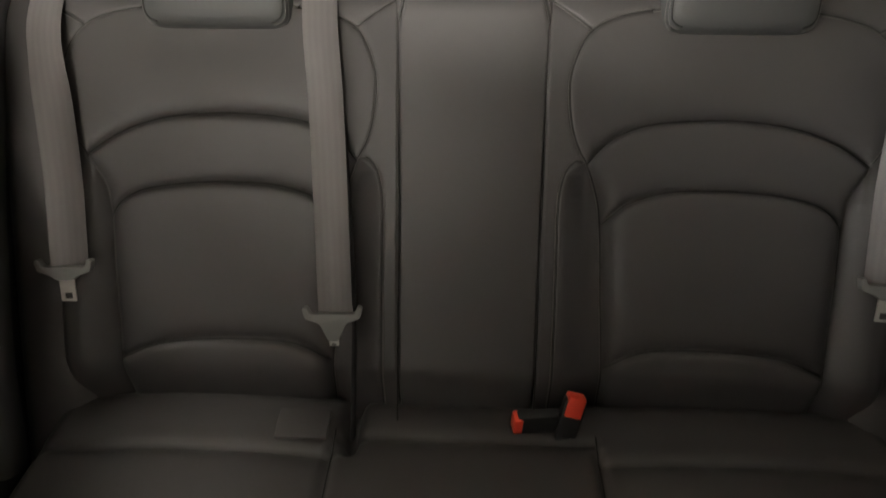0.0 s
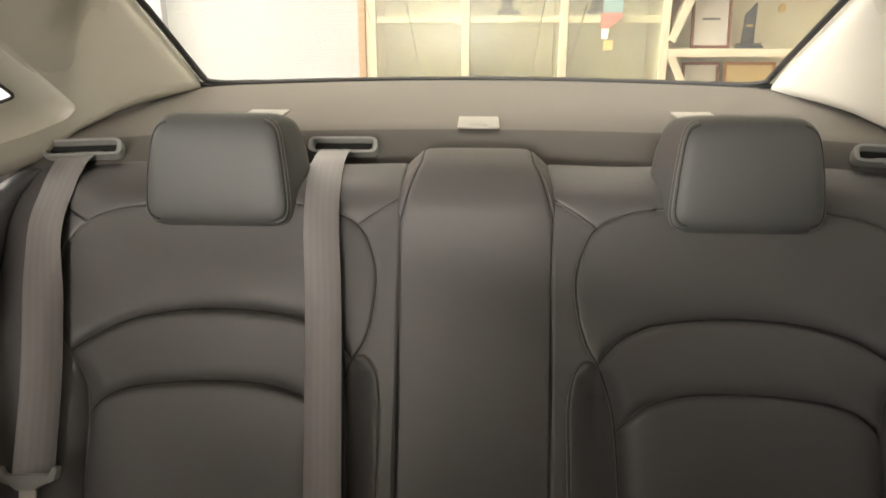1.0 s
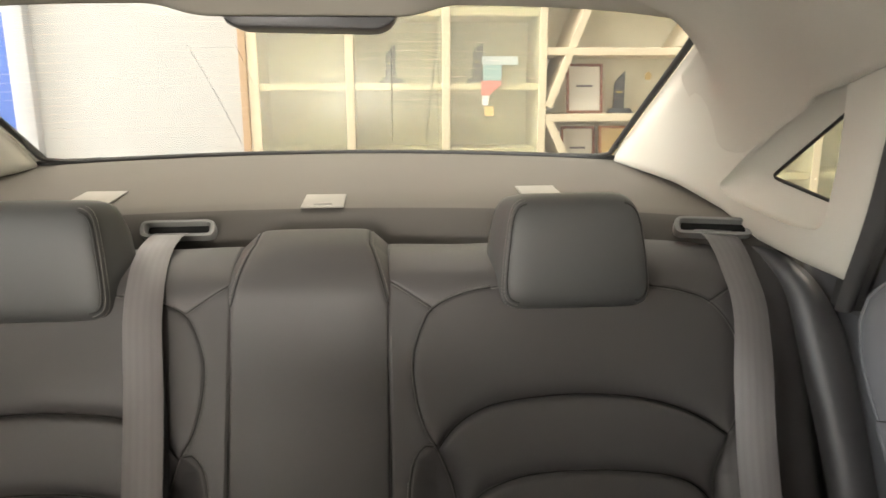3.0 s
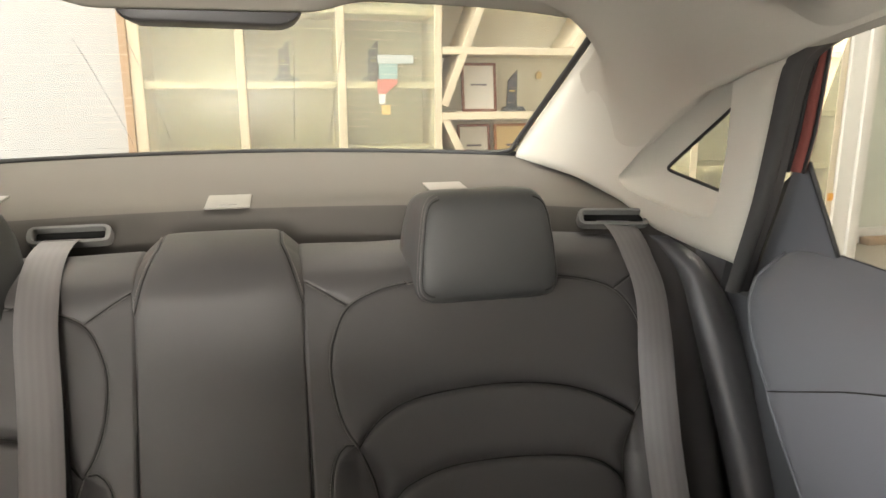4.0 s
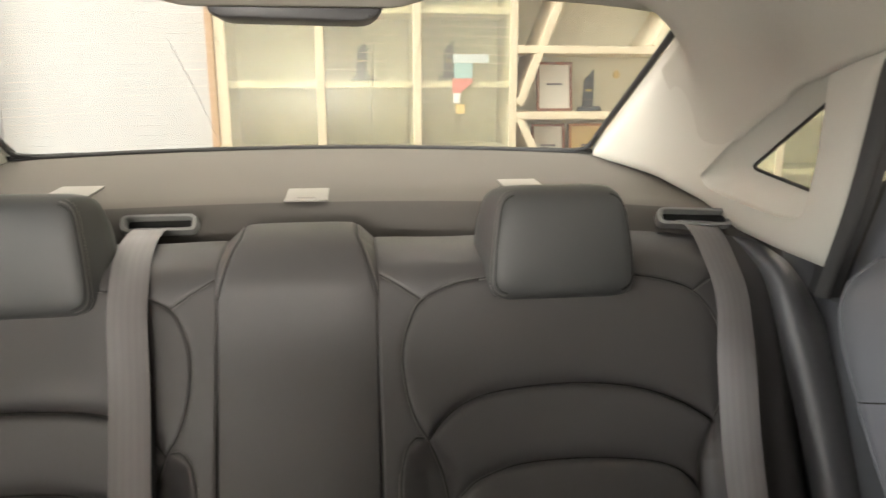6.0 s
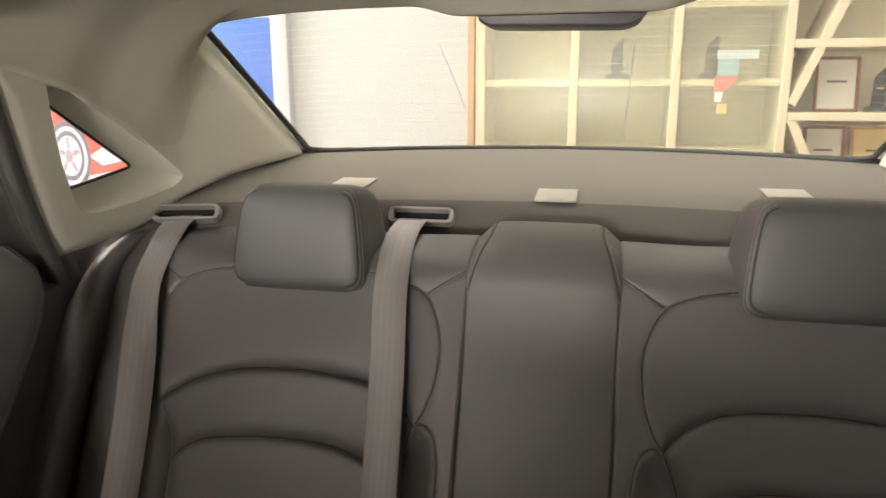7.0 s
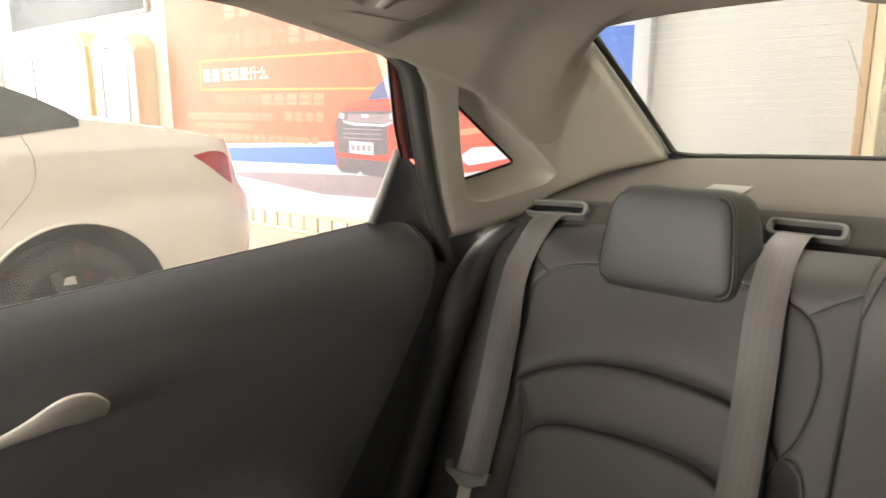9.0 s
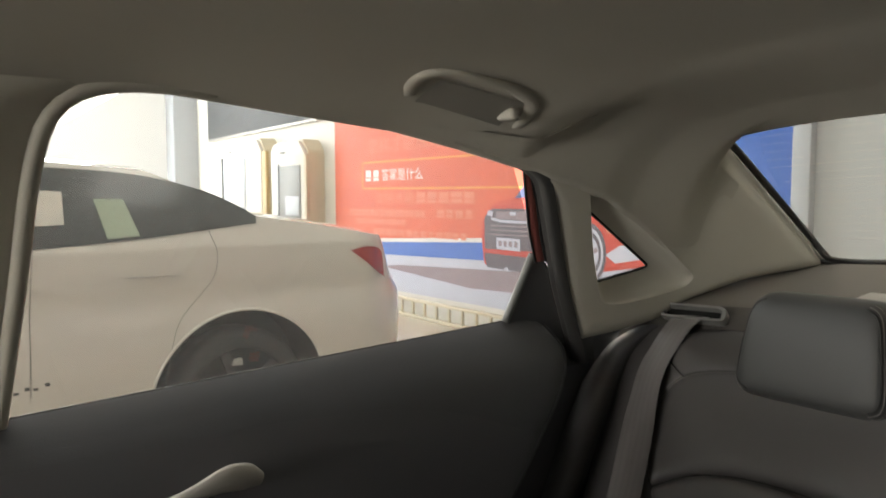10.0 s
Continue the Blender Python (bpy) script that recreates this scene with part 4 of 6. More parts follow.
for side in (-1, 1):
    head = 1.330 if side > 0 else 1.345
    lean = (head - 1.093) / 0.477
    outer = around(rounded([(0.992, head)] + PILLAR, 0.012), _c, 260)
    inner = around(rounded(RECESS, 0.030), _c, 260)
    pane = around(rounded(QUARTER, 0.014), _c, 260)
    loops = []
    for f in (0.0, 0.06, 0.12, 0.2, 0.3, 0.4, 0.5, 0.6, 0.7, 0.85, 0.95, 1.0):
        q = outer * (1 - f) + inner * f
        loops.append(on_pillar(q, 0.012 * (1 - f) ** 6))
    loops.insert(0, on_pillar(outer, np.where(outer[:, 0] < 0.80, 0.016, 0.05)))
    for f, off, more in ((0.03, 0.005, 0.0), (0.10, 0.010, 0.0), (0.5, 0.023, -0.003), (0.95, 0.036, -0.007), (1.0, 0.037, -0.008)):
        loops.append(outward(on_pillar(inner * (1 - f) + pane * f, off), more))
    # the trim turns out towards the rear window along a narrow facet
    for l in loops:
        near = (1.093 + (1.461 - l[:, 1]) * lean - l[:, 2]) * 0.895
        l += outward(l, 0.016 * np.clip(1 - near / 0.022, 0, 1) * np.clip((l[:, 1] - 1.0) / 0.05, 0, 1)) - l
    trim = loop_mesh("pillar_trim", [mirrored(l, side) for l in loops], TRIM_PALE, car, "pale beige plastic rear pillar trim", flip=side > 0, sharp=0)
    for _e in trim.data.edges:
        if _e.vertices[0] // 260 == _e.vertices[1] // 260 and _e.vertices[0] // 260 in (1, 12, 17):
            _e.use_edge_sharp = True
    tube("gasket", np.vstack([mirrored(outward(on_pillar(pane, 0.038), -0.008), side), mirrored(outward(on_pillar(pane[:2], 0.038), -0.008), side)]), 0.0026, RUBBER, trim, k=6, up=(1, 0, 0))
    glz = loop_mesh("quarter_window", [mirrored(outward(on_pillar(pane, 0.041), -0.008), side), mirrored(outward(on_pillar(pane * 0.02 + np.array(_c) * 0.98, 0.041), -0.008), side)], PANE, trim, "small triangular rear quarter window", flip=side > 0)
    glz.visible_shadow = False
    # rubber along the rear window, and the joint between trim and roof lining
    a, b = np.array((0.984, head)), np.array((1.461, 1.093))
    q = a + (b - a) * np.linspace(0, 0.955, 20)[:, None]
    tube("window_seal", mirrored(outward(on_pillar(q), 0.016 * np.clip((q[:, 0] - 1.0) / 0.05, 0, 1)), side), 0.0062, RUBBER, trim, k=8)
    # outer skin beyond the pillar
    part("outer_panel", slab([(1.70, 0.15), (1.70, 1.06), (1.40, 1.03), (0.95, 0.995), (0.86, 0.97), (0.60, 0.60), (0.40, 0.15)], "x", 0.775 if side > 0 else -0.785, 0.785 if side > 0 else -0.775), CAR_RED, car, "red painted outer panel", smooth=False)
    # dark rubber and red painted door edge in front of the pillar
    front = smooth_line([(0.800, 0.965), (0.774, 1.012), (0.724, 1.100), (0.682, 1.188), (0.654, 1.248), (0.638, 1.268), (0.604, 1.284)], 40)
    rows = []
    for dy, dx in ((0.008, 0.002), (-0.001, 0.002), (-0.006, 0.005), (-0.008, 0.012), (-0.004, 0.017), (-0.001, 0.021), (-0.004, 0.025), (-0.002, 0.030), (0.004, 0.036), (0.03, 0.040)):
        rows.append(on_pillar(front + np.array((dy, 0.0)), dx))
    grid_mesh("door_seal", mirrored(np.array(rows), side), DOOR_SEAL, car, "dark grey rubber door seal", flip=side > 0)
    zz = np.linspace(1.140, 1.292, 24)
    y_in = np.interp(zz, [1.14, 1.182, 1.228, 1.270, 1.292], [0.704, 0.6825, 0.664, 0.642, 0.630])
    y_out = np.interp(zz, [1.14, 1.187, 1.231, 1.280, 1.292], [0.686, 0.663, 0.6465, 0.629, 0.625])
    rows = [on_pillar(np.stack([y, zz], 1), off) for y, off in ((y_in + 0.004, 0.038), (y_in, 0.0355), (y_out, 0.0355), (y_out + 0.004, 0.045), (y_out + 0.03, 0.07))]
    grid_mesh("painted_door_edge", mirrored(np.array(rows), side), CAR_RED, car, "red painted door edge", flip=side > 0)
    tube("edge_seal", mirrored(on_pillar(np.stack([y_out - 0.001, zz], 1), 0.0365), side), 0.0020, RUBBER, car, k=6, up=(1, 0, 0))
    tube("edge_seal", mirrored(on_pillar(np.stack([y_in + 0.001, zz], 1), 0.0345), side), 0.0026, RUBBER, car, k=6, up=(1, 0, 0))

# roof lining
_yy = np.concatenate([np.linspace(-1.05, 0.48, 42), np.linspace(0.50, 1.0, 62)])
_tt = np.sin(np.linspace(-np.pi / 2, np.pi / 2, 121))
_P = np.array([[(t * np.interp(y, _ey, _ex), y, float(roof_z(t * np.interp(y, _ey, _ex), y))) for t in _tt] for y in _yy])
_lip = _P[-1:] + np.array((0, 0.006, 0.010))
_lip2 = _P[-1:] + np.array((0, 0.008, 0.06))
roof = grid_mesh("roof_lining", np.concatenate([_P, _lip, _lip2]), ROOF_CLOTH, car, "beige cloth roof lining")
# rounded corners of the lining, which run down over the pillars and end in a lip above the window struts
_low = smooth_line([(0.48, 1.307), (0.554, 1.291), (0.593, 1.282), (0.623, 1.2745), (0.655, 1.2645), (0.687, 1.257), (0.712, 1.250), (0.739, 1.2415), (0.766, 1.235), (0.795, 1.227), (0.83, 1.213), (0.87, 1.193), (0.91, 1.171), (0.95, 1.157), (1.0, 1.162), (1.04, 1.20), (1.07, 1.25)], 130)
_foot = outward(on_pillar(_low), np.interp(_low[:, 0], [0.48, 0.60, 0.64, 0.76, 0.82, 0.99, 1.04], [-0.003, -0.004, -0.006, -0.006, -0.0005, -0.0004, 0.001]))
_ty = _foot[:, 1]
_in = np.interp(_ty, [0.48, 0.58, 0.62, 0.68, 0.86, 1.1], [0.012, 0.03, 0.07, 0.14, 0.17, 0.17])
_edge = 1.300 - 0.497 * (_ty - 0.992)
_rear = ease((_ty - 0.92) / 0.085)
_tx = (_foot[:, 0] - _in) * (1 - _rear) + (pillar_x(_ty, _edge) - 0.0005 + 0.0015 * ease((_ty - 1.0) / 0.05)) * _rear
_roof = roof_z(_tx, _ty) - 0.0006
_end = ease((_ty - 0.95) / 0.05)
_tz = _roof * (1 - _end) + _edge * _end
_slope = (roof_z(_tx + 0.002, _ty) - roof_z(_tx - 0.002, _ty)) / 0.004
_rise = np.clip(_tz - _foot[:, 2], 0, 1)
_c1 = _foot + np.stack([-0.2755 * 0.6 * _rise, 0 * _in, 0.6 * _rise], 1)
_c3 = np.stack([_tx, _ty, _tz], 1)
_c2 = _c3 + np.stack([0.40 * _in, 0 * _in, 0.40 * _in * _slope], 1) * (1 - _rear)[:, None] + np.stack([0.2755 * 0.3 * _rise, 0 * _in, -0.3 * _rise], 1) * _rear[:, None]
_free = ease((0.812 - _ty) / 0.05)[:, None]
_rows = [_foot + _free * np.array(a) + (1 - _free) * np.array(b) for a, b in (((0.014, 0, 0.006), (0.0060, 0, -0.009)), ((0.003, 0, 0.0003), (0.0014, 0, -0.004)))]
for _f in np.linspace(0, 1, 24):
    _rows.append((1 - _f) ** 3 * _foot + 3 * _f * (1 - _f) ** 2 * _c1 + 3 * _f**2 * (1 - _f) * _c2 + _f**3 * _c3)
_rows.append(_c3 + np.stack([-0.02 * (1 - _rear), 0 * _in, 0.004 + 0 * _in], 1))
for side in (-1, 1):
    grid_mesh("lining_corner", mirrored(np.array(_rows), side), ROOF_CLOTH, roof, "rounded corner of the lining with a lip over the strut", flip=side < 0)
# side rails down to the door openings
for side in (-1, 1):
    ys = np.linspace(-1.0, 0.63, 50)
    rows = []
    for dx, dz in ((-0.004, 0.002), (0.006, -0.004), (0.014, -0.003), (0.020, 0.004), (0.06, 0.02)):
        rows.append(np.stack([np.interp(ys, _ey, _ex) + dx, ys, np.interp(ys, _ey, _ez) + dz], 1))
    grid_mesh("roof_rail", mirrored(np.array(rows), side), ROOF_CLOTH, car, flip=side < 0)
part("roof_skin", slab([(-1.1, 1.43), (-0.3, 1.475), (0.5, 1.475), (1.05, 1.40), (1.05, 1.385), (0.5, 1.462), (-0.3, 1.462), (-1.1, 1.415)], "x", -0.70, 0.70), CAR_RED, car, "red painted roof", smooth=False)
for _x in (-0.70, 0.70):
    part("roof_edge", slab([(-1.05, 1.35), (-0.3, 1.39), (0.12, 1.39), (0.4, 1.375), (0.60, 1.35), (1.0, 1.36), (1.06, 1.40), (0.5, 1.475), (-0.3, 1.475), (-1.1, 1.43)], "x", _x - 0.006, _x + 0.006), CAR_RED, car, smooth=False)

# high brake lamp housing at the head of the rear window
part("brake_lamp_housing", slab(rounded([(-0.118, 1.352), (-0.108, 1.330), (-0.094, 1.325), (0.098, 1.322), (0.118, 1.330), (0.130, 1.350), (0.125, 1.37), (-0.115, 1.37)], 0.01), "y", 1.012, 1.10, 0.004), BLACK_PLASTIC, car, "dark high-mounted brake lamp housing")

# rear window
_tx = np.linspace(-1, 1, 41)
_bot = np.stack([_tx * 0.585, 1.688 - 0.232 * np.abs(_tx) ** 2.0, 1.100 - 0.006 * np.abs(_tx) ** 4], 1)
_top = np.stack([_tx * 0.575, 1.075 - 0.085 * np.abs(_tx) ** 2, 1.375 - 0.030 * np.abs(_tx) ** 2.5], 1)


def on_glass(u, v):
    """u across from -1 to 1, v from the sill (0) up to the head (1)."""
    b = np.array([np.interp(u, _tx, _bot[:, k]) for k in range(3)]).T
    t = np.array([np.interp(u, _tx, _top[:, k]) for k in range(3)]).T
    v = np.asarray(v, float)[..., None]
    p = b * (1 - v) + t * v
    p[..., 2] += 0.016 * (4 * v * (1 - v))[..., 0]
    return p


_g = grid_mesh("rear_window", np.array([on_glass(_tx, np.full(41, v)) for v in np.linspace(0, 1, 16)]), PANE, car, "sloping rear window with heating wires")
_g.visible_shadow = False
for _k in range(15):
    _v = 0.20 + 0.052 * _k
    _line = on_glass(np.linspace(-0.93, 0.93, 40), np.full(40, _v)) + np.array((0, -0.0012, -0.002))
    tube("heating_wire", _line, 0.0001, surface("copper_heating_wire", (0.42, 0.33, 0.24), 0.5, bump=0) if _k == 0 else bpy.data.materials["copper_heating_wire"], _g, k=4)
for _u in (-0.370, -0.240, 0.205, 0.338):
    tube("aerial_wire", on_glass(np.full(12, _u), np.linspace(0.76, 0.10, 12)) + np.array((0, -0.002, -0.003)), 0.00045, SHELF_DARK, _g, "thin dark aerial wire on the glass", k=4, up=(1, 0, 0))
tube("window_seal", np.stack([_tx * 0.59, 1.675 - 0.228 * np.abs(_tx) ** 2.0, 1.102 + 0 * _tx], 1), 0.0058, RUBBER, car, "black seal along the window sill")
for side in (-1, 1):
    _a = outward(on_pillar([(1.36, 1.1432), (1.385, 1.1308)]), 0.016)
    _q = smooth_line([*(_a * (side, 1, 1)), (0.574 * side, 1.440, 1.113), (0.556 * side, 1.469, 1.106), (0.53 * side, 1.491, 1.104), (0.49 * side, 1.518, 1.104)], 20)
    tube("window_seal", _q, 0.0050, RUBBER, car, up=(0, 1, 0))

# parcel shelf
_xs = np.linspace(-0.70, 0.70, 71)
_rear = np.stack([_xs, 1.70 - 0.66 * _xs**2, 1.099 + 0 * _xs], 1)
_cre = np.stack([_xs, 1.146 - 0.36 * _xs**2, 1.054 - 0.03 * np.clip(np.abs(_xs) - 0.5, 0, 1)], 1)
_rows = []
for f in np.linspace(0, 1, 14):
    r = _rear * (1 - f) + _cre * f
    r[:, 2] += 0.004 * math.sin(math.pi * f) + 0.003 * (1 - f) ** 8
    _rows.append(r)
_rows.append(_cre + np.array((0, -0.003, -0.002)))
shelf = grid_mesh("parcel_shelf", np.array(_rows), SHELF_CLOTH, car, "grey felt parcel shelf")
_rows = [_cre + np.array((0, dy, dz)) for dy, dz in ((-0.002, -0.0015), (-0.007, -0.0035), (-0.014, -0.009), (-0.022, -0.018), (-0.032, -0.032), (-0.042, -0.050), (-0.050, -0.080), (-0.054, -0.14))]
grid_mesh("shelf_lip", np.array(_rows), SHELF_LIP, shelf, "front of the parcel shelf in a darker tone")


def shelf_point(x, y):
    f = np.clip((y - (1.146 - 0.36 * x * x)) / ((1.70 - 0.66 * x * x) - (1.146 - 0.36 * x * x)), 0, 1)
    return np.array((x, y, 1.054 + 0.045 * f + 0.004 * math.sin(math.pi * f)))


for _x in (-0.378, 0.0, 0.372):
    _y = 1.180 + 0.05 * abs(_x)
    _p = shelf_point(_x, _y)
    part("anchor_cover", block(0.070, 0.092, 0.0035, 0.0015, tuple(_p + (0, 0, 0.0018)), Matrix.Rotation(radians(4.5), 4, "X")), LATCH_PALE, shelf, "pale grey child-seat anchor cover")
    part("cover_notch", block(0.030, 0.003, 0.002, 0.0005, tuple(_p + (0, -0.034, 0.0018))), NOTCH, shelf)

# bulkhead and floor under the shelf
part("bulkhead", slab([(-0.72, 0.15), (0.72, 0.15), (0.72, 0.965), (-0.72, 0.965)], "y", 1.100, 1.115), SHELF_DARK, car, smooth=False)
part("cabin_floor", block(1.46, 2.6, 0.04, 0.004, (0, -0.20, 0.19)), SHELF_DARK, car, smooth=False)

# windscreen header, scuttle and front pillars that close the cabin
part("scuttle", block(1.40, 0.45, 0.62, 0.05, (0, -1.42, 0.60)), SHELF_DARK, car, "dark dashboard")
for side in (-1, 1):
    tube("front_pillar", smooth_line([(0.58 * side, -1.0, 1.33), (0.66 * side, -1.3, 1.15), (0.70 * side, -1.62, 0.92)], 12), 0.04, TRIM_PALE, car, k=10)

# front doors below their windows, and front seats out of view, which keep light off the cabin floor
for side in (-1, 1):
    part("front_door", block(0.06, 1.25, 0.82, 0.02, (0.725 * side, -0.74, 0.61)), DOOR_SOFT, car, "slate grey front door trim")
    part("body_sill", block(0.10, 2.4, 0.20, 0.02, (0.735 * side, -0.15, 0.16)), BLACK_PLASTIC, car)
    # unseen seat, placed and scaled to shade the rear bench
    fs = thing("front_seat", "unseen dark grey leatherette front seat, placed to shade the rear bench", "car seat", "front seats", at=(0.345 * side, -0.78 if side < 0 else -0.10, 0.19 if side < 0 else 0.25))
    fs.scale = (1, 1, 0.84 if side < 0 else 1)
    bm = slab(rounded([(-0.26, -0.05), (0.27, -0.05), (0.265, 0.55), (0.23, 0.80), (0.14, 0.865), (-0.14, 0.865), (-0.22, 0.80), (-0.255, 0.55)], 0.05), "y", -0.06, 0.05, 0.02)
    bmesh.ops.transform(bm, matrix=Matrix(((1, 0, 0, 0), (0, 1, -0.36, 0.31), (0, 0, 1, 0), (0, 0, 0, 1))), verts=bm.verts)
    part("seat_back", bm, LEATHER, fs)
    part("head_pad", block(0.25, 0.09, 0.17, 0.04, (0, -0.015, 0.955), None, 4), LEATHER_HEAD, fs)
    part("seat_base", block(0.49, 0.50, 0.24, 0.06, (0, -0.28, 0.12), None, 4), LEATHER, fs)

# console and box out of view, built high to block front light
part("centre_console", block(0.26, 0.95, 0.56, 0.03, (0, -0.60, 0.47)), SHELF_DARK, car, "unseen dark centre console, raised to block light")
part("light_block_box", block(0.225, 0.34, 0.30, 0.03, (0, -0.34, 0.84)), LEATHER, car, "unseen dark box added to keep light off the lower bench")

# middle pillar
for side in (-1, 1):
    sec = []
    for z, yb, xb in ((0.25, -0.06, 0.690), (0.70, -0.040, 0.690), (1.02, -0.016, 0.688), (1.15, 0.000, 0.668), (1.255, 0.014, 0.650), (1.300, 0.024, 0.640), (1.328, 0.045, 0.632), (1.344, 0.085, 0.628), (1.352, 0.13, 0.626)):
        sec.append([(xb + 0.045, yb - 0.004, z), (xb + 0.010, yb, z), (xb, yb - 0.010, z), (xb - 0.006, yb - 0.05, z), (xb - 0.004, -0.13, z), (xb + 0.045, -0.15, z)])
    grid_mesh("middle_pillar_trim", mirrored(np.array(sec), side), ROOF_CLOTH, car, "pale middle pillar trim", flip=side < 0)
    ob = tube("window_corner", mirrored(smooth_line([(0.690, -0.016, 1.02), (0.664, 0.002, 1.15), (0.644, 0.018, 1.27), (0.634, 0.040, 1.324), (0.626, 0.09, 1.346), (0.622, 0.18, 1.347)], 30), side), 0.008, ROOF_CLOTH, car, k=8, up=(1, 0, 0))

# grab handles folded against the lining above the rear doors
for side in (-1, 1):
    gh = thing("grab_handle", "folded beige plastic grab handle on the roof lining", "grab handle", "grab handles")

    def over(x, y, drop):
        return (x * side, y, float(roof_z(x, y)) - drop + 0.001)

    arc = smooth_line([over(0.556, 0.372, -0.003), over(0.530, 0.362, -0.001), over(0.505, 0.366, 0.000), over(0.496, 0.392, 0.001), over(0.493, 0.430, 0.002), over(0.496, 0.476, 0.001), over(0.512, 0.518, 0.000), over(0.536, 0.536, -0.001), over(0.558, 0.540, -0.003)], 44)
    grid_mesh("bar", sweep(arc, round_section(0.0110, 10, 0.005), (0, 0, 1)), ROOF_CLOTH, gh, close_v=True, flip=True)
    # sheet on the lining whose darker colour stands for the hollow's shade
    well_shade = []
    for fx in np.linspace(0, 1, 7):
        well_shade.append([over(0.512 + 0.050 * fx, y, 0.0024) for y in np.linspace(0.384, 0.512, 14)])
    grid_mesh("well_shade", np.array(well_shade), LATCH_PALE, gh, "darker sheet standing for the shade behind the handle", flip=side > 0)
    part("end_fitting", block(0.030, 0.016, 0.014, 0.005, over(0.538, 0.506, 0.004), None, 3), ROOF_CLOTH, gh)

# ---- rear doors ----
def door_x(y, z):
    """Inner face of the right-hand rear door."""
    zz = np.asarray(z, float)
    sill = 1.0215 + 0.0385 * np.asarray(y, float)
    d = sill - zz
    roll = 0.706 - 0.052 * (1 - np.exp(-np.clip(d, 0, 1) / 0.042))
    belly = -0.010 * np.clip((d - 0.03) / 0.12, 0, 1)
    arm = -0.055 * np.exp(-(((zz - 0.70) / 0.06) ** 2)) * np.clip((0.52 - np.asarray(y)) / 0.12, 0, 1)
    return roll + belly + arm


REAR_Z = [0.22, 0.35, 0.50, 0.64, 0.761, 0.824, 0.882, 0.931, 0.967, 0.998, 1.034, 1.06]
REAR_Y = [0.36, 0.38, 0.42, 0.505, 0.606, 0.658, 0.702, 0.742, 0.762, 0.765, 0.742, 0.70]


def make_door(side):
    d = thing("rear_door", "slate grey rear door trim with a dark lower panel, closed" if side < 0 else "slate grey rear door trim with a stitched lower panel, closed", "car door", "rear doors")
    ts = np.concatenate([np.linspace(0, 0.1, 8), np.linspace(0.12, 1, 36)])

    def seam_z(y):
        return float(np.interp(y, [-0.1, 0.25, 0.40, 0.49, 0.564, 0.676, 0.80], [0.975, 0.972, 0.962, 0.945, 0.920, 0.872, 0.815]))

    def sheet(f0, f1, n, off, lower):
        out = []
        for f in np.linspace(f0, f1, n):
            row = []
            for t in ts:
                z = 0.6 if lower else 0.95
                for _ in range(12):
                    yr = float(np.interp(z, REAR_Z, REAR_Y))
                    y = yr + (-0.10 - yr) * t
                    sill, seam = 1.0215 + 0.0385 * y, seam_z(y)
                    z = 0.5 * z + 0.5 * (0.22 + (seam + 0.004 - 0.22) * f if lower else seam + (sill - seam) * f)
                row.append(((float(door_x(y, z)) + off + 0.03 * math.exp(-t / 0.012)) * side, y, z))
            out.append([(0.758 * side, row[0][1] + 0.004, row[0][2])] + row)
        return np.array(out)

    up = sheet(0.0, 1.0, 36, 0.0, False)
    grid_mesh("upper_panel", up, DOOR_SOFT, d, "slate grey grained upper door panel", flip=side < 0)
    low = sheet(0.0, 1.0, 46, -0.003 if side > 0 else -0.0008, True)
    grid_mesh("lower_panel", low, DOOR_CLOTH, d, "slate grey leatherette door panel", flip=side < 0)
    if side > 0:
        tube("panel_seam", low[-1, 3:] + np.array((0.0, 0, 0.001)), 0.0008, THREAD, d, k=6, up=(1, 0, 0))
    bead = np.concatenate([low[:-1, 2], up[:-3, 2]])
    tube("edge_bead", even(bead, 60) + np.array((0.003 * side, 0.002, 0)), 0.0042, DOOR_SOFT, d, "rounded rear edge of the door trim", k=8, up=(side, 0, 0))
    if side > 0:
        part("pull_end", block(0.040, 0.075, 0.05, 0.016, (0.640, 0.553, 0.770), Matrix.Rotation(radians(-22), 4, "X"), 3), BLACK_PLASTIC, d, "black end of the pull pocket")
    # outer skin, sill strip and glass
    part("outer_skin", slab([(-0.10, 0.22), (0.38, 0.22), (0.60, 0.60), (0.80, 0.98), (0.70, 1.022), (-0.10, 0.99)], "x", 0.765 * side - 0.005, 0.765 * side + 0.005), CAR_RED, d, "red painted door skin", smooth=False)
    ys = np.linspace(-0.10, 0.66, 30)
    tube("sill_seal", np.stack([side * (0.709 + 0 * ys), ys, 1.0215 + 0.0385 * ys - 0.002], 1), 0.0030, RUBBER, d, k=6)
    g = [(0.712, -0.02, 1.01), (0.712, 0.68, 1.04), (0.690, 0.72, 1.12), (0.640, 0.60, 1.31), (0.632, 0.10, 1.345), (0.655, 0.0, 1.28)]
    bm = bmesh.new()
    bm.faces.new([bm.verts.new((x * side, y, z)) for x, y, z in g])
    pane = part("window_pane", bm, PANE_SIDE, d, "clear door window", smooth=False)
    pane.visible_shadow = False
    # dark corner piece behind the glass
    tri = [(0.80, 0.990), (0.772, 1.040), (0.706, 1.156), (0.691, 1.151), (0.655, 1.046), (0.66, 1.03)]
    bm = bmesh.new()
    lo = [bm.verts.new((side * (0.700 - 0.20 * (z - 1.05)), y, z)) for y, z in tri]
    hi = [bm.verts.new((side * (0.706 - 0.20 * (z - 1.05)), y, z)) for y, z in tri]
    bm.faces.new(lo)
    bm.faces.new(hi[::-1])
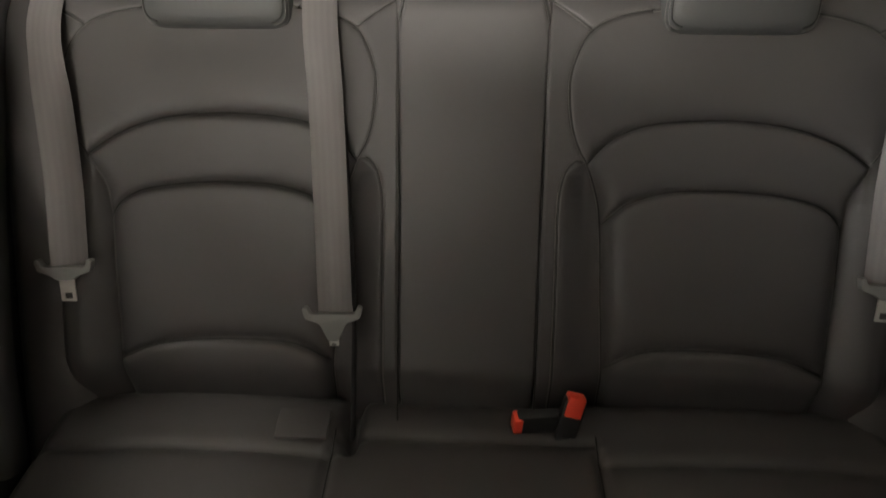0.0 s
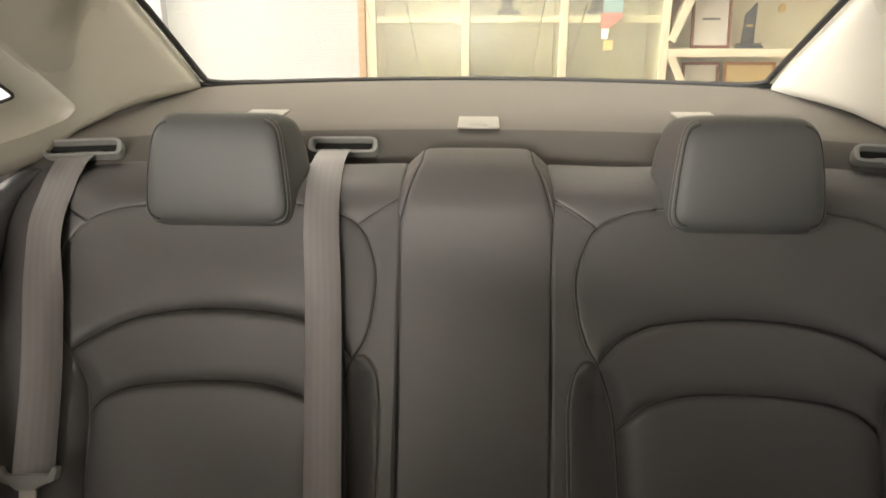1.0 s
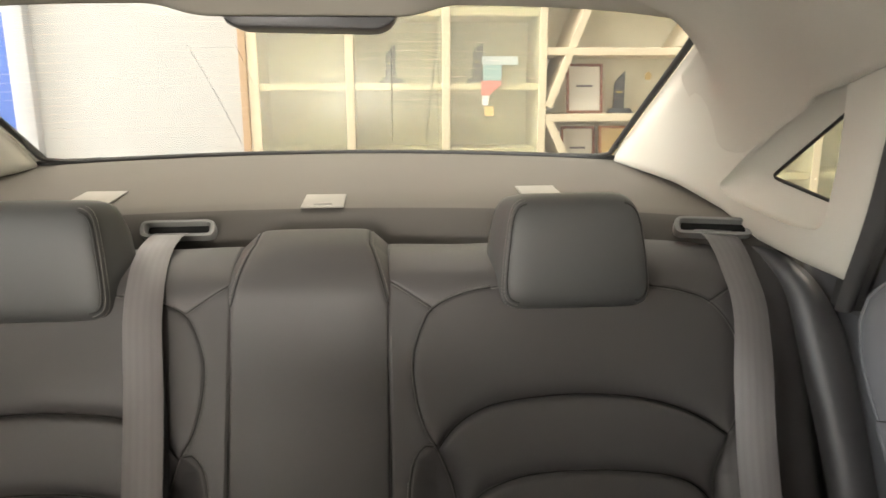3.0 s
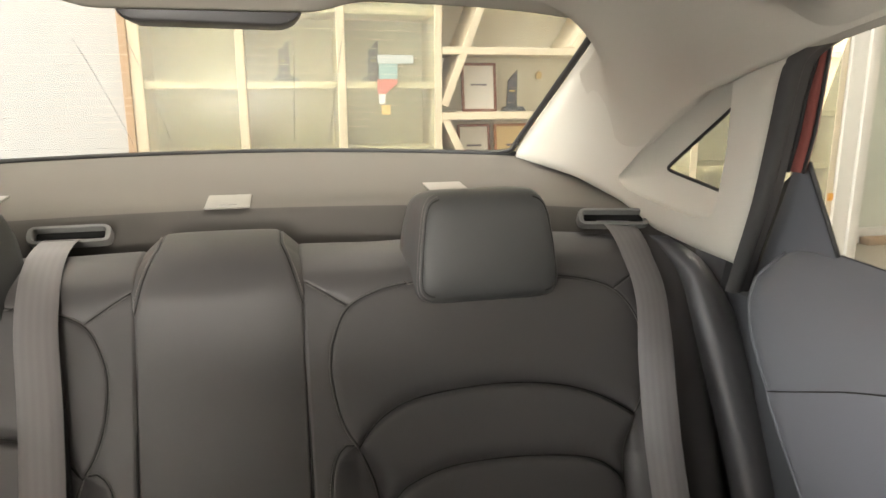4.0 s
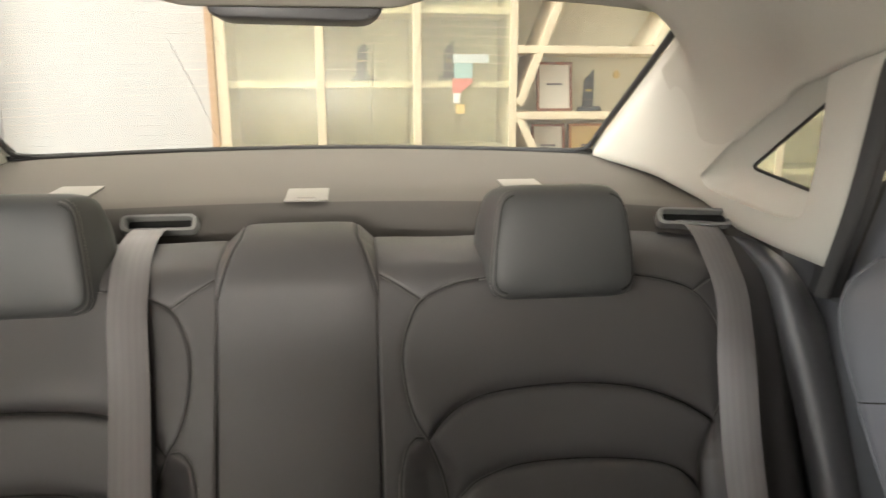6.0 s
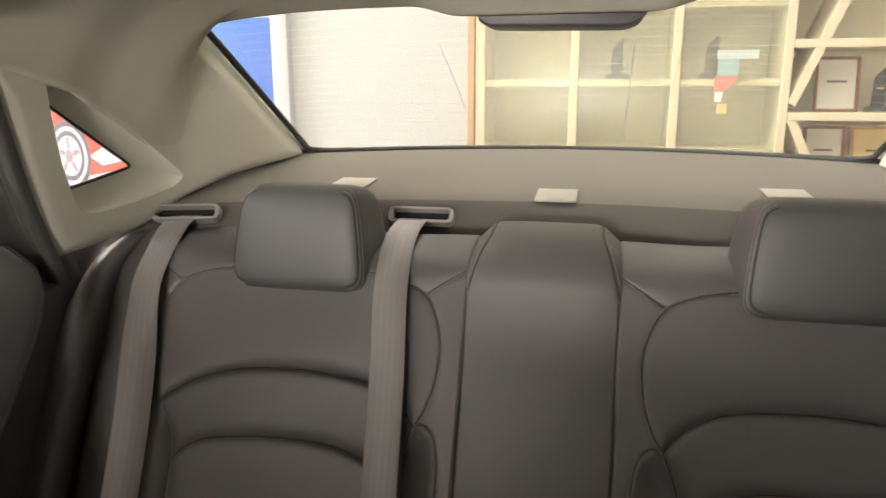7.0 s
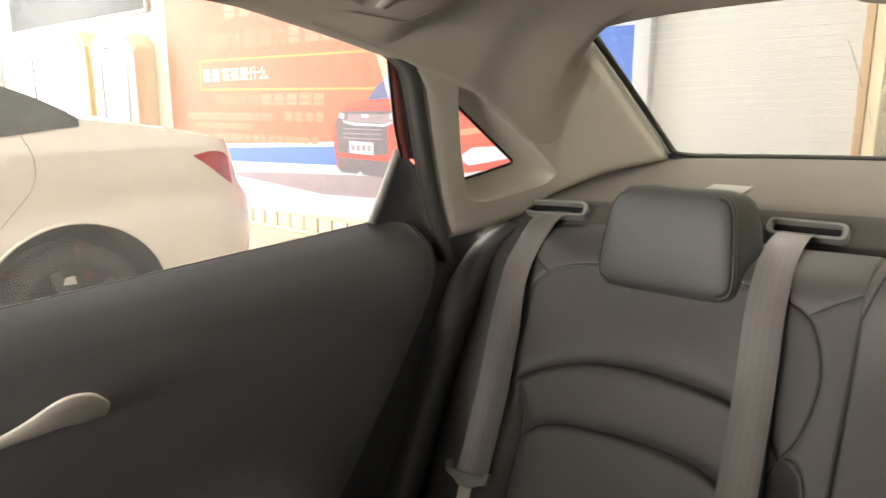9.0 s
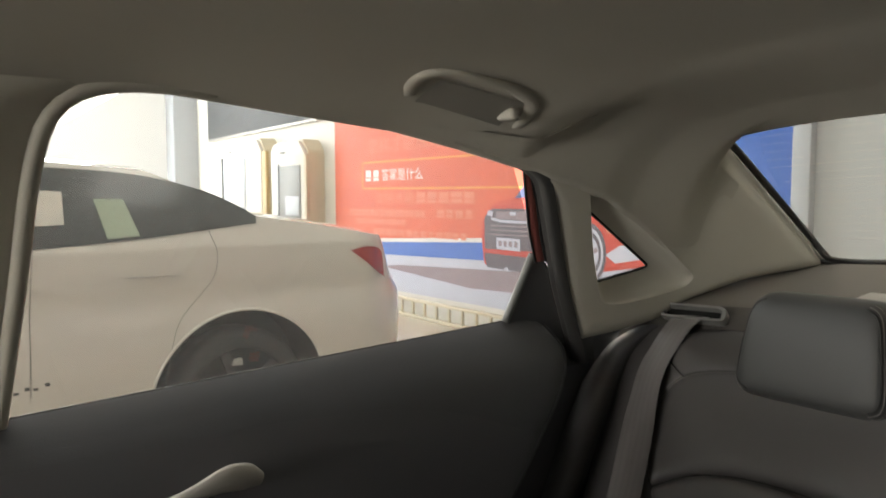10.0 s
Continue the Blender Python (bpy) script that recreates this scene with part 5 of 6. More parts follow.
    for i in range(len(tri)):
        bm.faces.new((lo[i], hi[i], hi[(i + 1) % len(tri)], lo[(i + 1) % len(tri)]))
    bmesh.ops.recalc_face_normals(bm, faces=bm.faces)
    part("corner_backing", slab([(0.70, 0.95), (0.88, 0.95), (0.86, 1.050), (0.81, 1.085), (0.748, 1.135), (0.732, 1.135)], "x", 0.717 * side - 0.002, 0.717 * side + 0.002), BLACK_PLASTIC, d, smooth=False)
    part("corner_trim", bm, DOOR_SOFT, d, "dark triangular window corner trim", smooth=False)
    tube("corner_seal", np.array([(side * (0.701 - 0.2 * (z - 1.05)), y, z) for y, z in zip(np.linspace(0.652, 0.690, 10), np.linspace(1.046, 1.152, 10))]), 0.0065 if side < 0 else 0.003, STRIP_GREY if side < 0 else RUBBER, d, k=6, up=(1, 0, 0))
    # pull lever
    arc = smooth_line([(0.652 * side, 0.090, 0.917), (0.645 * side, 0.122, 0.921), (0.640 * side, 0.158, 0.928), (0.639 * side, 0.186, 0.934), (0.641 * side, 0.207, 0.931), (0.648 * side, 0.228, 0.921)], 24)
    wd = np.interp(np.linspace(0, 1, 24), [0, 0.35, 0.72, 0.85, 1], [0.0035, 0.0065, 0.0155, 0.0155, 0.008])
    P = np.array([sweep(arc, round_section(w, 10, 0.005), (side * -1.0, 0, 0))[i] for i, w in enumerate(wd)])
    h = grid_mesh("lever", P, SATIN, d, "satin silver door pull lever", close_v=True, flip=True)
    part("lever_recess", block(0.006, 0.16, 0.05, 0.0025, (side * 0.672, 0.16, 0.922)), BLACK_PLASTIC, d)
    part("armrest", block(0.06, 0.42, 0.05, 0.02, (side * 0.618, 0.13, 0.715)), DOOR_SOFT, d, "padded armrest")
    return d


make_door(-1)
make_door(1)

# the rest of the body, out of the camera's sight: bonnet, boot, outer skins and wheels
part("bonnet", slab(rounded([(-1.55, 0.30), (-1.55, 0.90), (-1.95, 0.88), (-2.45, 0.78), (-2.62, 0.64), (-2.64, 0.30)], 0.06), "x", -0.80, 0.80, 0.03), CAR_RED, car, "red painted bonnet and front end")
part("boot", slab(rounded([(1.72, 0.30), (1.72, 1.035), (2.00, 1.02), (2.26, 0.985), (2.34, 0.90), (2.38, 0.55), (2.32, 0.30)], 0.05), "x", -0.78, 0.78, 0.03), CAR_RED, car, "red painted boot lid and tail")
for side in (-1, 1):
    part("front_door_skin", slab([(-1.50, 0.24), (-0.11, 0.24), (-0.11, 0.985), (-1.50, 0.90)], "x", 0.765 * side - 0.005, 0.765 * side + 0.005), CAR_RED, car, smooth=False)
    for yy in (-1.92, 1.30):
        _a = np.linspace(0, 2 * np.pi, 40, endpoint=False)
        _w = grid_mesh("tyre", np.array([[(x * side, yy + r * math.cos(t), 0.315 + r * math.sin(t)) for t in _a] for x, r in ((0.62, 0.20), (0.62, 0.29), (0.64, 0.312), (0.79, 0.312), (0.815, 0.29), (0.81, 0.215), (0.79, 0.20))]), TYRE, car, "black tyre", close_v=True, flip=side > 0)
        _r = bmesh.new()
        bmesh.ops.create_cone(_r, cap_ends=True, segments=32, radius1=0.205, radius2=0.19, depth=0.06)
        bmesh.ops.transform(_r, matrix=Matrix.Translation((0.765 * side, yy, 0.315)) @ Matrix.Rotation(radians(90), 4, "Y"), verts=_r.verts)
        part("rim", _r, SATIN, _w, "silver rim")

# thick door-opening seal and dark side panel beside the bench
for side in (-1, 1):
    line = smooth_line([(0.640, 1.015, 1.020), (0.662, 0.965, 1.010), (0.675, 0.915, 0.986), (0.688, 0.897, 0.953), (0.696, 0.869, 0.896), (0.707, 0.823, 0.793), (0.714, 0.782, 0.701), (0.717, 0.757, 0.641), (0.718, 0.69, 0.50), (0.718, 0.63, 0.33)], 60)
    wide = np.interp(line[:, 2], [0.60, 0.90, 0.985, 1.01], [1.25, 1.0, 0.55, 0.35])
    strip = []
    for dx, dy, grow in ((-0.016, 0.030, 0), (-0.021, 0.008, 0), (-0.020, -0.008, 0), (-0.014, -0.018, 0), (-0.004, -0.0225, 0), (0.008, -0.0215, 0), (0.020, -0.016, 1), (0.036, -0.006, 1), (0.050, 0.006, 1), (0.062, 0.030, 1)):
        strip.append(line + np.stack([dx * (wide if grow else 1 + 0 * wide), dy + 0 * wide, 0 * wide], 1))
    grid_mesh("opening_trim", mirrored(np.array(strip), side), SEAL_RUBBER, car, "broad dark plastic trim beside the door opening", flip=side > 0)
    zz = np.linspace(0.30, 1.03, 30)
    rows = []
    for x, o in ((0.585, 0.030), (0.606, 0.008), (0.640, 0.000), (0.672, 0.003), (0.692, 0.02), (0.72, 0.06)):
        rows.append(np.stack([x + 0 * zz, 0.907 + 0.44 * (zz - 0.95) + o + 0.05 * np.clip((zz - 0.97) / 0.06, 0, 1) ** 2, zz], 1))
    grid_mesh("side_panel", mirrored(np.array(rows), side), LEATHER, car, "black vinyl side panel", flip=side < 0)
    jamb = [line + np.array(d) for d in ((-0.004, 0.004, 0.0), (0.012, 0.016, 0.0), (0.035, 0.020, 0.0), (0.055, 0.012, 0.0), (0.058, -0.03, 0.0))]
    grid_mesh("door_jamb", mirrored(np.array(jamb), side), JAMB, car, "black door jamb", flip=side < 0)
    # added dark sheet that hides the red skin behind the door gap
    part("gap_backing", slab([(0.86, 1.0), (1.12, 1.0), (1.12, 0.12), (0.34, 0.12), (0.36, 0.30), (0.42, 0.50), (0.60, 0.72), (0.77, 0.93)], "x", 0.746 * side - 0.003, 0.746 * side + 0.003), JAMB, car, smooth=False)

# ---- rear bench ----
bench = thing("rear_bench", "dark grey leatherette rear bench with curved quilted backrests", "bench seat")
PLANE_L = 1.0925


def profile(top):
    """The backrest's front line from the cushion over its top: places (y, z) by a height measured along the slope."""
    low = np.linspace(0.36, 0.955, 60)
    pts = [(0.907 + 0.44 * (z - 0.95), z) for z in low]
    line = np.array(pts + list(smooth_line([pts[-1]] + top, 60)[1:]))
    s = np.r_[0, np.cumsum(np.linalg.norm(np.diff(line, axis=0), axis=1))]
    return 0.36 + s / PLANE_L, line


SIDE_S, SIDE_L = profile([(0.920, 0.978), (0.938, 0.996), (0.965, 1.008), (1.000, 1.0145), (1.035, 1.012), (1.056, 0.992), (1.062, 0.94)])
MID_S, MID_L = profile([(0.921, 0.980), (0.940, 1.001), (0.968, 1.017), (1.005, 1.0255), (1.042, 1.025), (1.066, 1.010), (1.075, 0.93)])


def backrest(x, s, relief, S, L):
    """Places on a backrest: across x, along the slope s, raised by relief towards the cabin."""
    y, z = np.interp(s, S, L[:, 0]), np.interp(s, S, L[:, 1])
    ty, tz = np.interp(s + 0.004, S, L[:, 0]) - np.interp(s - 0.004, S, L[:, 0]), np.interp(s + 0.004, S, L[:, 1]) - np.interp(s - 0.004, S, L[:, 1])
    n = np.hypot(ty, tz) + 1e-9
    return np.stack([x, y - relief * tz / n, z + relief * ty / n], -1)


def to_line(X, Z, line):
    """Distance of grid points to a polyline."""
    best = np.full(X.shape, 9.0)
    for (ax, az), (bx, bz) in zip(line[:-1], line[1:]):
        dx, dz = bx - ax, bz - az
        t = np.clip(((X - ax) * dx + (Z - az) * dz) / (dx * dx + dz * dz + 1e-12), 0, 1)
        best = np.minimum(best, np.hypot(X - ax - t * dx, Z - az - t * dz))
    return best


ARC_IN = [(0.246, 0.975), (0.205, 0.967), (0.166, 0.950), (0.147, 0.921), (0.137, 0.884), (0.141, 0.838), (0.152, 0.803), (0.167, 0.780)]
ARC_OUT = [(0.470, 0.973), (0.515, 0.965), (0.555, 0.950), (0.582, 0.918), (0.592, 0.880), (0.588, 0.838), (0.577, 0.806), (0.562, 0.783)]
ARC_TOP = [(0.246, 0.975), (0.300, 0.981), (0.360, 0.983), (0.420, 0.981), (0.470, 0.973)]
RIB_A = [(0.167, 0.780), (0.180, 0.796), (0.204, 0.815), (0.242, 0.830), (0.298, 0.837), (0.365, 0.839), (0.430, 0.834), (0.478, 0.824), (0.520, 0.808), (0.562, 0.783)]
RIB_B = [(0.194, 0.698), (0.210, 0.716), (0.233, 0.732), (0.289, 0.746), (0.376, 0.748), (0.456, 0.741), (0.496, 0.731), (0.520, 0.716), (0.536, 0.698)]
RIB_C = [(0.207, 0.496), (0.239, 0.519), (0.280, 0.529), (0.354, 0.531), (0.420, 0.528), (0.479, 0.518), (0.536, 0.494)]
EDGE_IN = [(0.167, 0.780), (0.186, 0.737), (0.194, 0.690), (0.200, 0.600), (0.207, 0.496), (0.212, 0.40)]
EDGE_OUT = [(0.562, 0.783), (0.543, 0.735), (0.537, 0.691), (0.538, 0.631), (0.536, 0.554), (0.536, 0.40)]
WING_IN = [(0.160, 0.783), (0.148, 0.783), (0.135, 0.766), (0.128, 0.729), (0.128, 0.661), (0.129, 0.575), (0.129, 0.40)]
DIAG_IN = [(0.110, 0.986), (0.166, 0.950)]
DIAG_OUT = [(0.555, 0.950), (0.602, 0.976)]
SEAMS = [smooth_line(c, 40) for c in (ARC_IN, ARC_OUT, ARC_TOP, EDGE_IN, EDGE_OUT, WING_IN)] + [even(c, 8) for c in (DIAG_IN, DIAG_OUT)]
RIBS = [smooth_line(c, 60) for c in (RIB_A, RIB_B, RIB_C)]


def side_relief(X, Z):
    R = 0 * X
    ein = np.interp(Z, [p[1] for p in EDGE_IN[::-1]], [p[0] for p in EDGE_IN[::-1]])
    eout = np.interp(Z, [p[1] for p in EDGE_OUT[::-1]], [p[0] for p in EDGE_OUT[::-1]])
    win = np.interp(Z, [0.40, 0.575, 0.661, 0.729, 0.766, 0.783], [0.129, 0.129, 0.128, 0.128, 0.135, 0.160])
    below = ease((0.790 - Z) / 0.05)
    # wings slope down to the edges of the insert
    wedge = ease((X - win) / np.maximum(ein - win, 0.004))
    R -= below * 0.030 * np.where(X < ein, wedge**0.75, np.exp(-(X - ein) / 0.013))
    R -= below * 0.018 * np.where(X > eout, np.exp(-(X - eout) / 0.014), np.exp(-(eout - X) / 0.012))
    R += below * 0.012 * ease((X - eout) / 0.05)
    # pads: each is full just under its rib, the one above dips into it
    for line, deep in zip(RIBS, (0.014, 0.013, 0.016)):
        zr = np.interp(X, line[:, 0], line[:, 1])
        inside = ease((X - line[0, 0] + 0.004) / 0.014) * ease((line[-1, 0] + 0.004 - X) / 0.014)
        d = Z - zr
        R += inside * np.where(d > 0, -deep * 0.80 * np.exp(-d / 0.009), deep * 0.45 * (1 - np.exp(d / 0.005)) * np.exp(d / 0.050) - deep * 0.80 * np.exp(d / 0.0020))
    for line in SEAMS:
        d = to_line(X, Z, line)
        R -= 0.0018 * np.exp(-((d / 0.0016) ** 2)) + 0.0009 * np.exp(-((d / 0.006) ** 2))
    # full crown of the upper panel, and the rounded outer edge
    R += 0.003 * np.exp(-(((X - 0.362) / 0.17) ** 4)) * np.exp(-(((Z - 0.885) / 0.045) ** 2))
    R -= 0.035 * ease((X - 0.592) / 0.040) ** 2
    R -= 0.003 * ease((0.109 - X) / 0.006)
    # the foot of the backrest turns back under the cushion
    R -= 0.045 * ease((0.50 - Z) / 0.09)
    # soft unevenness of the padding
    R += 0.0012 * np.sin(X * 31 + 1.3) * np.sin(Z * 27)
    return R


_x = np.linspace(0.104, 0.630, 400)
_s = np.concatenate([np.linspace(0.37, 0.56, 70), np.linspace(0.5615, 1.0, 310), np.linspace(1.002, SIDE_S[-1] - 0.005, 50)])
_X, _Z = np.meshgrid(_x, _s, indexing="ij")
_R = side_relief(_X, _Z)
for side in (-1, 1):
    P = backrest(_X, _Z, _R, SIDE_S, SIDE_L)
    P[..., 0] *= side
    br = grid_mesh("side_backrest", P, LEATHER, bench, "dark grey outer backrest with curved ribs", flip=side > 0)
    for line in SEAMS + RIBS:
        rel = side_relief(line[:, 0], line[:, 1])
        if len(line) == 60:
            rel = np.maximum(rel, 0.5 * (side_relief(line[:, 0], line[:, 1] + 0.003) + side_relief(line[:, 0], line[:, 1] - 0.003)))
        q = backrest(line[:, 0], line[:, 1], rel + 0.0005, SIDE_S, SIDE_L)
        q[:, 0] *= side
        tube("seam", q, 0.0009, THREAD, br, k=5, up=(0.02, -1, 0.44))
    # fine raised piping beside each curved seam, its paler colour standing for the highlight
    for line in SEAMS:
        dx, dz = np.gradient(line[:, 0]), np.gradient(line[:, 1])
        n = np.hypot(dx, dz) + 1e-9
        w = line + np.stack([dz / n, -dx / n], 1) * 0.0022
        q = backrest(w[:, 0], w[:, 1], side_relief(w[:, 0], w[:, 1]) + 0.0003, SIDE_S, SIDE_L)
        q[:, 0] *= side
        tube("piping", q, 0.0008, PIPING, br, k=5, up=(0.02, -1, 0.44))
    # pale stitching of the inner wing
    wl = smooth_line(WING_IN, 50)[7:]
    q = backrest(wl[:, 0] - 0.0035, wl[:, 1], side_relief(wl[:, 0] - 0.0035, wl[:, 1]) + 0.0006, SIDE_S, SIDE_L)
    q[:, 0] *= side
    stitches("wing_stitching", q, 0.0006, STITCH, br, "pale stitching along the inner wing")

# middle backrest with a bevelled head


def mid_half(Z):
    return np.interp(Z, [0.3, 0.72, 0.955, 1.045, 1.20], [0.1015, 0.1020, 0.1055, 0.080, 0.079])


def mid_limit(Z):
    return np.interp(Z, [0.3, 0.72, 0.955, 1.00, 1.20], [0.1030, 0.1035, 0.1065, 0.1185, 0.1185])


def mid_relief(X, Z):
    a = np.abs(X)
    h, lim = mid_half(Z), mid_limit(Z)
    R = 0.006 * (1 - (a / 0.106) ** 4) + 0.006 * ease((Z - 0.90) / 0.10)
    R -= np.where(a > h, (a - h) * 0.75, 0) + 0.045 * ease((0.50 - Z) / 0.09)
    R -= 0.0025 * np.exp(-(((a - h) / 0.003) ** 2)) * ease((Z - 0.94) / 0.03)
    R -= 0.011 * ease((a - lim + 0.004) / 0.004) ** 3
    return R


_s2 = np.concatenate([np.linspace(0.37, 0.95, 120), np.linspace(0.952, MID_S[-1] - 0.005, 90)])
_u = np.linspace(-1, 1, 110)
_U, _Z = np.meshgrid(_u, _s2, indexing="ij")
_X = _U * mid_limit(_Z)
mid = grid_mesh("middle_backrest", backrest(_X, _Z, mid_relief(_X, _Z), MID_S, MID_L), LEATHER, bench, "smooth grey middle backrest with a bevelled head", flip=True)
for side in (-1, 1):
    zz = np.linspace(0.955, 1.135, 40)
    hx = side * (mid_half(zz) + 0.0045)
    stitches("stitching", backrest(hx, zz, mid_relief(hx, zz) + 0.0006, MID_S, MID_L), 0.0006, STITCH, mid, "pale decorative stitching")
    hx = side * mid_half(zz)
    tube("seam", backrest(hx, zz, mid_relief(hx, zz) + 0.0004, MID_S, MID_L), 0.0011, THREAD, mid, k=5, up=(0.02, -1, 0.44))
    zz = np.linspace(0.40, 0.966, 60)
    hx = side * (mid_limit(zz) + 0.0005)
    tube("seam", backrest(hx, zz, np.full(60, -0.003), MID_S, MID_L), 0.0013, THREAD, mid, k=5, up=(0.02, -1, 0.44))

# seat cushion
_x = np.linspace(-0.655, 0.655, 220)
_y = np.linspace(0.10, 0.735, 130)
_X, _Y = np.meshgrid(_x, _y, indexing="ij")


def cushion_z(X, Y):
    z = 0.418 - 0.05 * ease((0.58 - Y) / 0.4) + 0.0 * X
    z += 0.012 * np.exp(-(((np.abs(X) - 0.38) / 0.15) ** 4))
    a = np.abs(X)
    fold = np.where(a < 0.2, 0.648, 0.609)
    d = Y - fold
    z -= 0.014 * np.exp(-np.abs(d) / np.where(d > 0, 0.004, 0.016))
    for xs in (0.195, -0.195):
        z -= 0.012 * np.exp(-(((X - xs) / 0.008) ** 2)) * ease((0.64 - Y) / 0.02)
    z -= 0.020 * ease((Y - 0.690) / 0.05) ** 2
    z -= 0.05 * ease((a - 0.60) / 0.06) ** 2
    z -= 0.04 * np.exp(-((X + 0.172) / 0.012) ** 2) * ease((Y - 0.60) / 0.03)
    return z


cushion = grid_mesh("seat_cushion", np.dstack([_X, _Y, cushion_z(_X, _Y)]), LEATHER, bench, "dark grey seat cushion")
_yy = np.linspace(0.12, 0.655, 30)
for _xs in (-0.195, 0.195):
    tube("seam", np.stack([_xs + 0 * _yy, _yy, cushion_z(_xs + 0 * _yy, _yy) + 0.001], 1), 0.0013, THREAD, cushion, k=5)
part("anchor_flap", block(0.078, 0.052, 0.006, 0.0025, (-0.242, 0.650, 0.432), Matrix.Rotation(radians(8), 4, "X")), LEATHER, bench, "small leatherette anchor flap")
part("cushion_front", block(1.28, 0.03, 0.20, 0.012, (0, 0.11, 0.29)), LEATHER, bench)

# ---- head restraints ----
def headrest(x):
    ob = thing("headrest", "dark grey padded leatherette headrest on the rear bench", "headrest", "rear headrests", at=(x, 0.905, 1.024))
    ob.rotation_euler = (radians(-9), 0, 0)
    rings = [(-0.0080, 0.0001, 0.0001), (-0.0078, 0.030, 0.022), (-0.0071, 0.060, 0.044), (-0.0060, 0.0800, 0.0570), (-0.0043, 0.0890, 0.0638), (-0.0015, 0.0935, 0.0684), (0.0028, 0.0960, 0.0725),
             (0.0095, 0.0985, 0.0765), (0.018, 0.1005, 0.0790), (0.028, 0.1040, 0.0808), (0.045, 0.1100, 0.0820), (0.066, 0.1135, 0.0810), (0.084, 0.1120, 0.0770), (0.097, 0.1040, 0.0690), (0.105, 0.090, 0.052), (0.107, 0.02, 0.012), (0.107, 0.0001, 0.0001)]
    loops, k = [], 96
    ang = np.linspace(0, 2 * np.pi, k, endpoint=False)
    for y, a, b in rings:
        e = 0.25 if y < 0.07 else 0.45
        cx, cz = np.cos(ang), np.sin(ang)
        px, pz = a * np.sign(cx) * np.abs(cx) ** e, b * np.sign(cz) * np.abs(cz) ** e
        px *= 1.0 - 0.098 * pz / 0.08 - 0.045 * (pz / 0.08) ** 2
        loops.append(np.stack([px, np.full(k, y) + 0.010 * np.clip(pz / 0.08, 0, 1) ** 2 * (y < 0.05), pz], 1))
    pad = grid_mesh("pad", np.array(loops), LEATHER_HEAD, ob, close_v=True)
    for sel in (np.abs(np.angle(np.exp(1j * ang))) < 1.15, np.abs(np.angle(np.exp(1j * (ang - np.pi)))) < 1.15):
        idx = np.where(sel)[0]
        for ring, r, mat, name in ((5, 0.0014, THREAD, "seam"), (6, 0.0011, PIPING, "piping"), (7, 0.0006, STITCH, "stitching")):
            q = loops[ring][idx]
            q = q[np.argsort(q[:, 2])]
            if mat is STITCH:
                stitches(name, even(q, 60), r, mat, pad, "fine pale stitches", up=(0, -1, 0))
            else:
                tube(name, even(q, 30), r, mat, pad, k=5, up=(0, -1, 0))
    for px in (-0.055, 0.055):
        tube("post", np.array([(px, 0.05, -0.06), (px, 0.05, -0.10), (px, 0.05, -0.16)]), 0.006, CHROME, ob, k=10, up=(0, 1, 0))
    return ob


headrest(-0.360)
headrest(0.362)

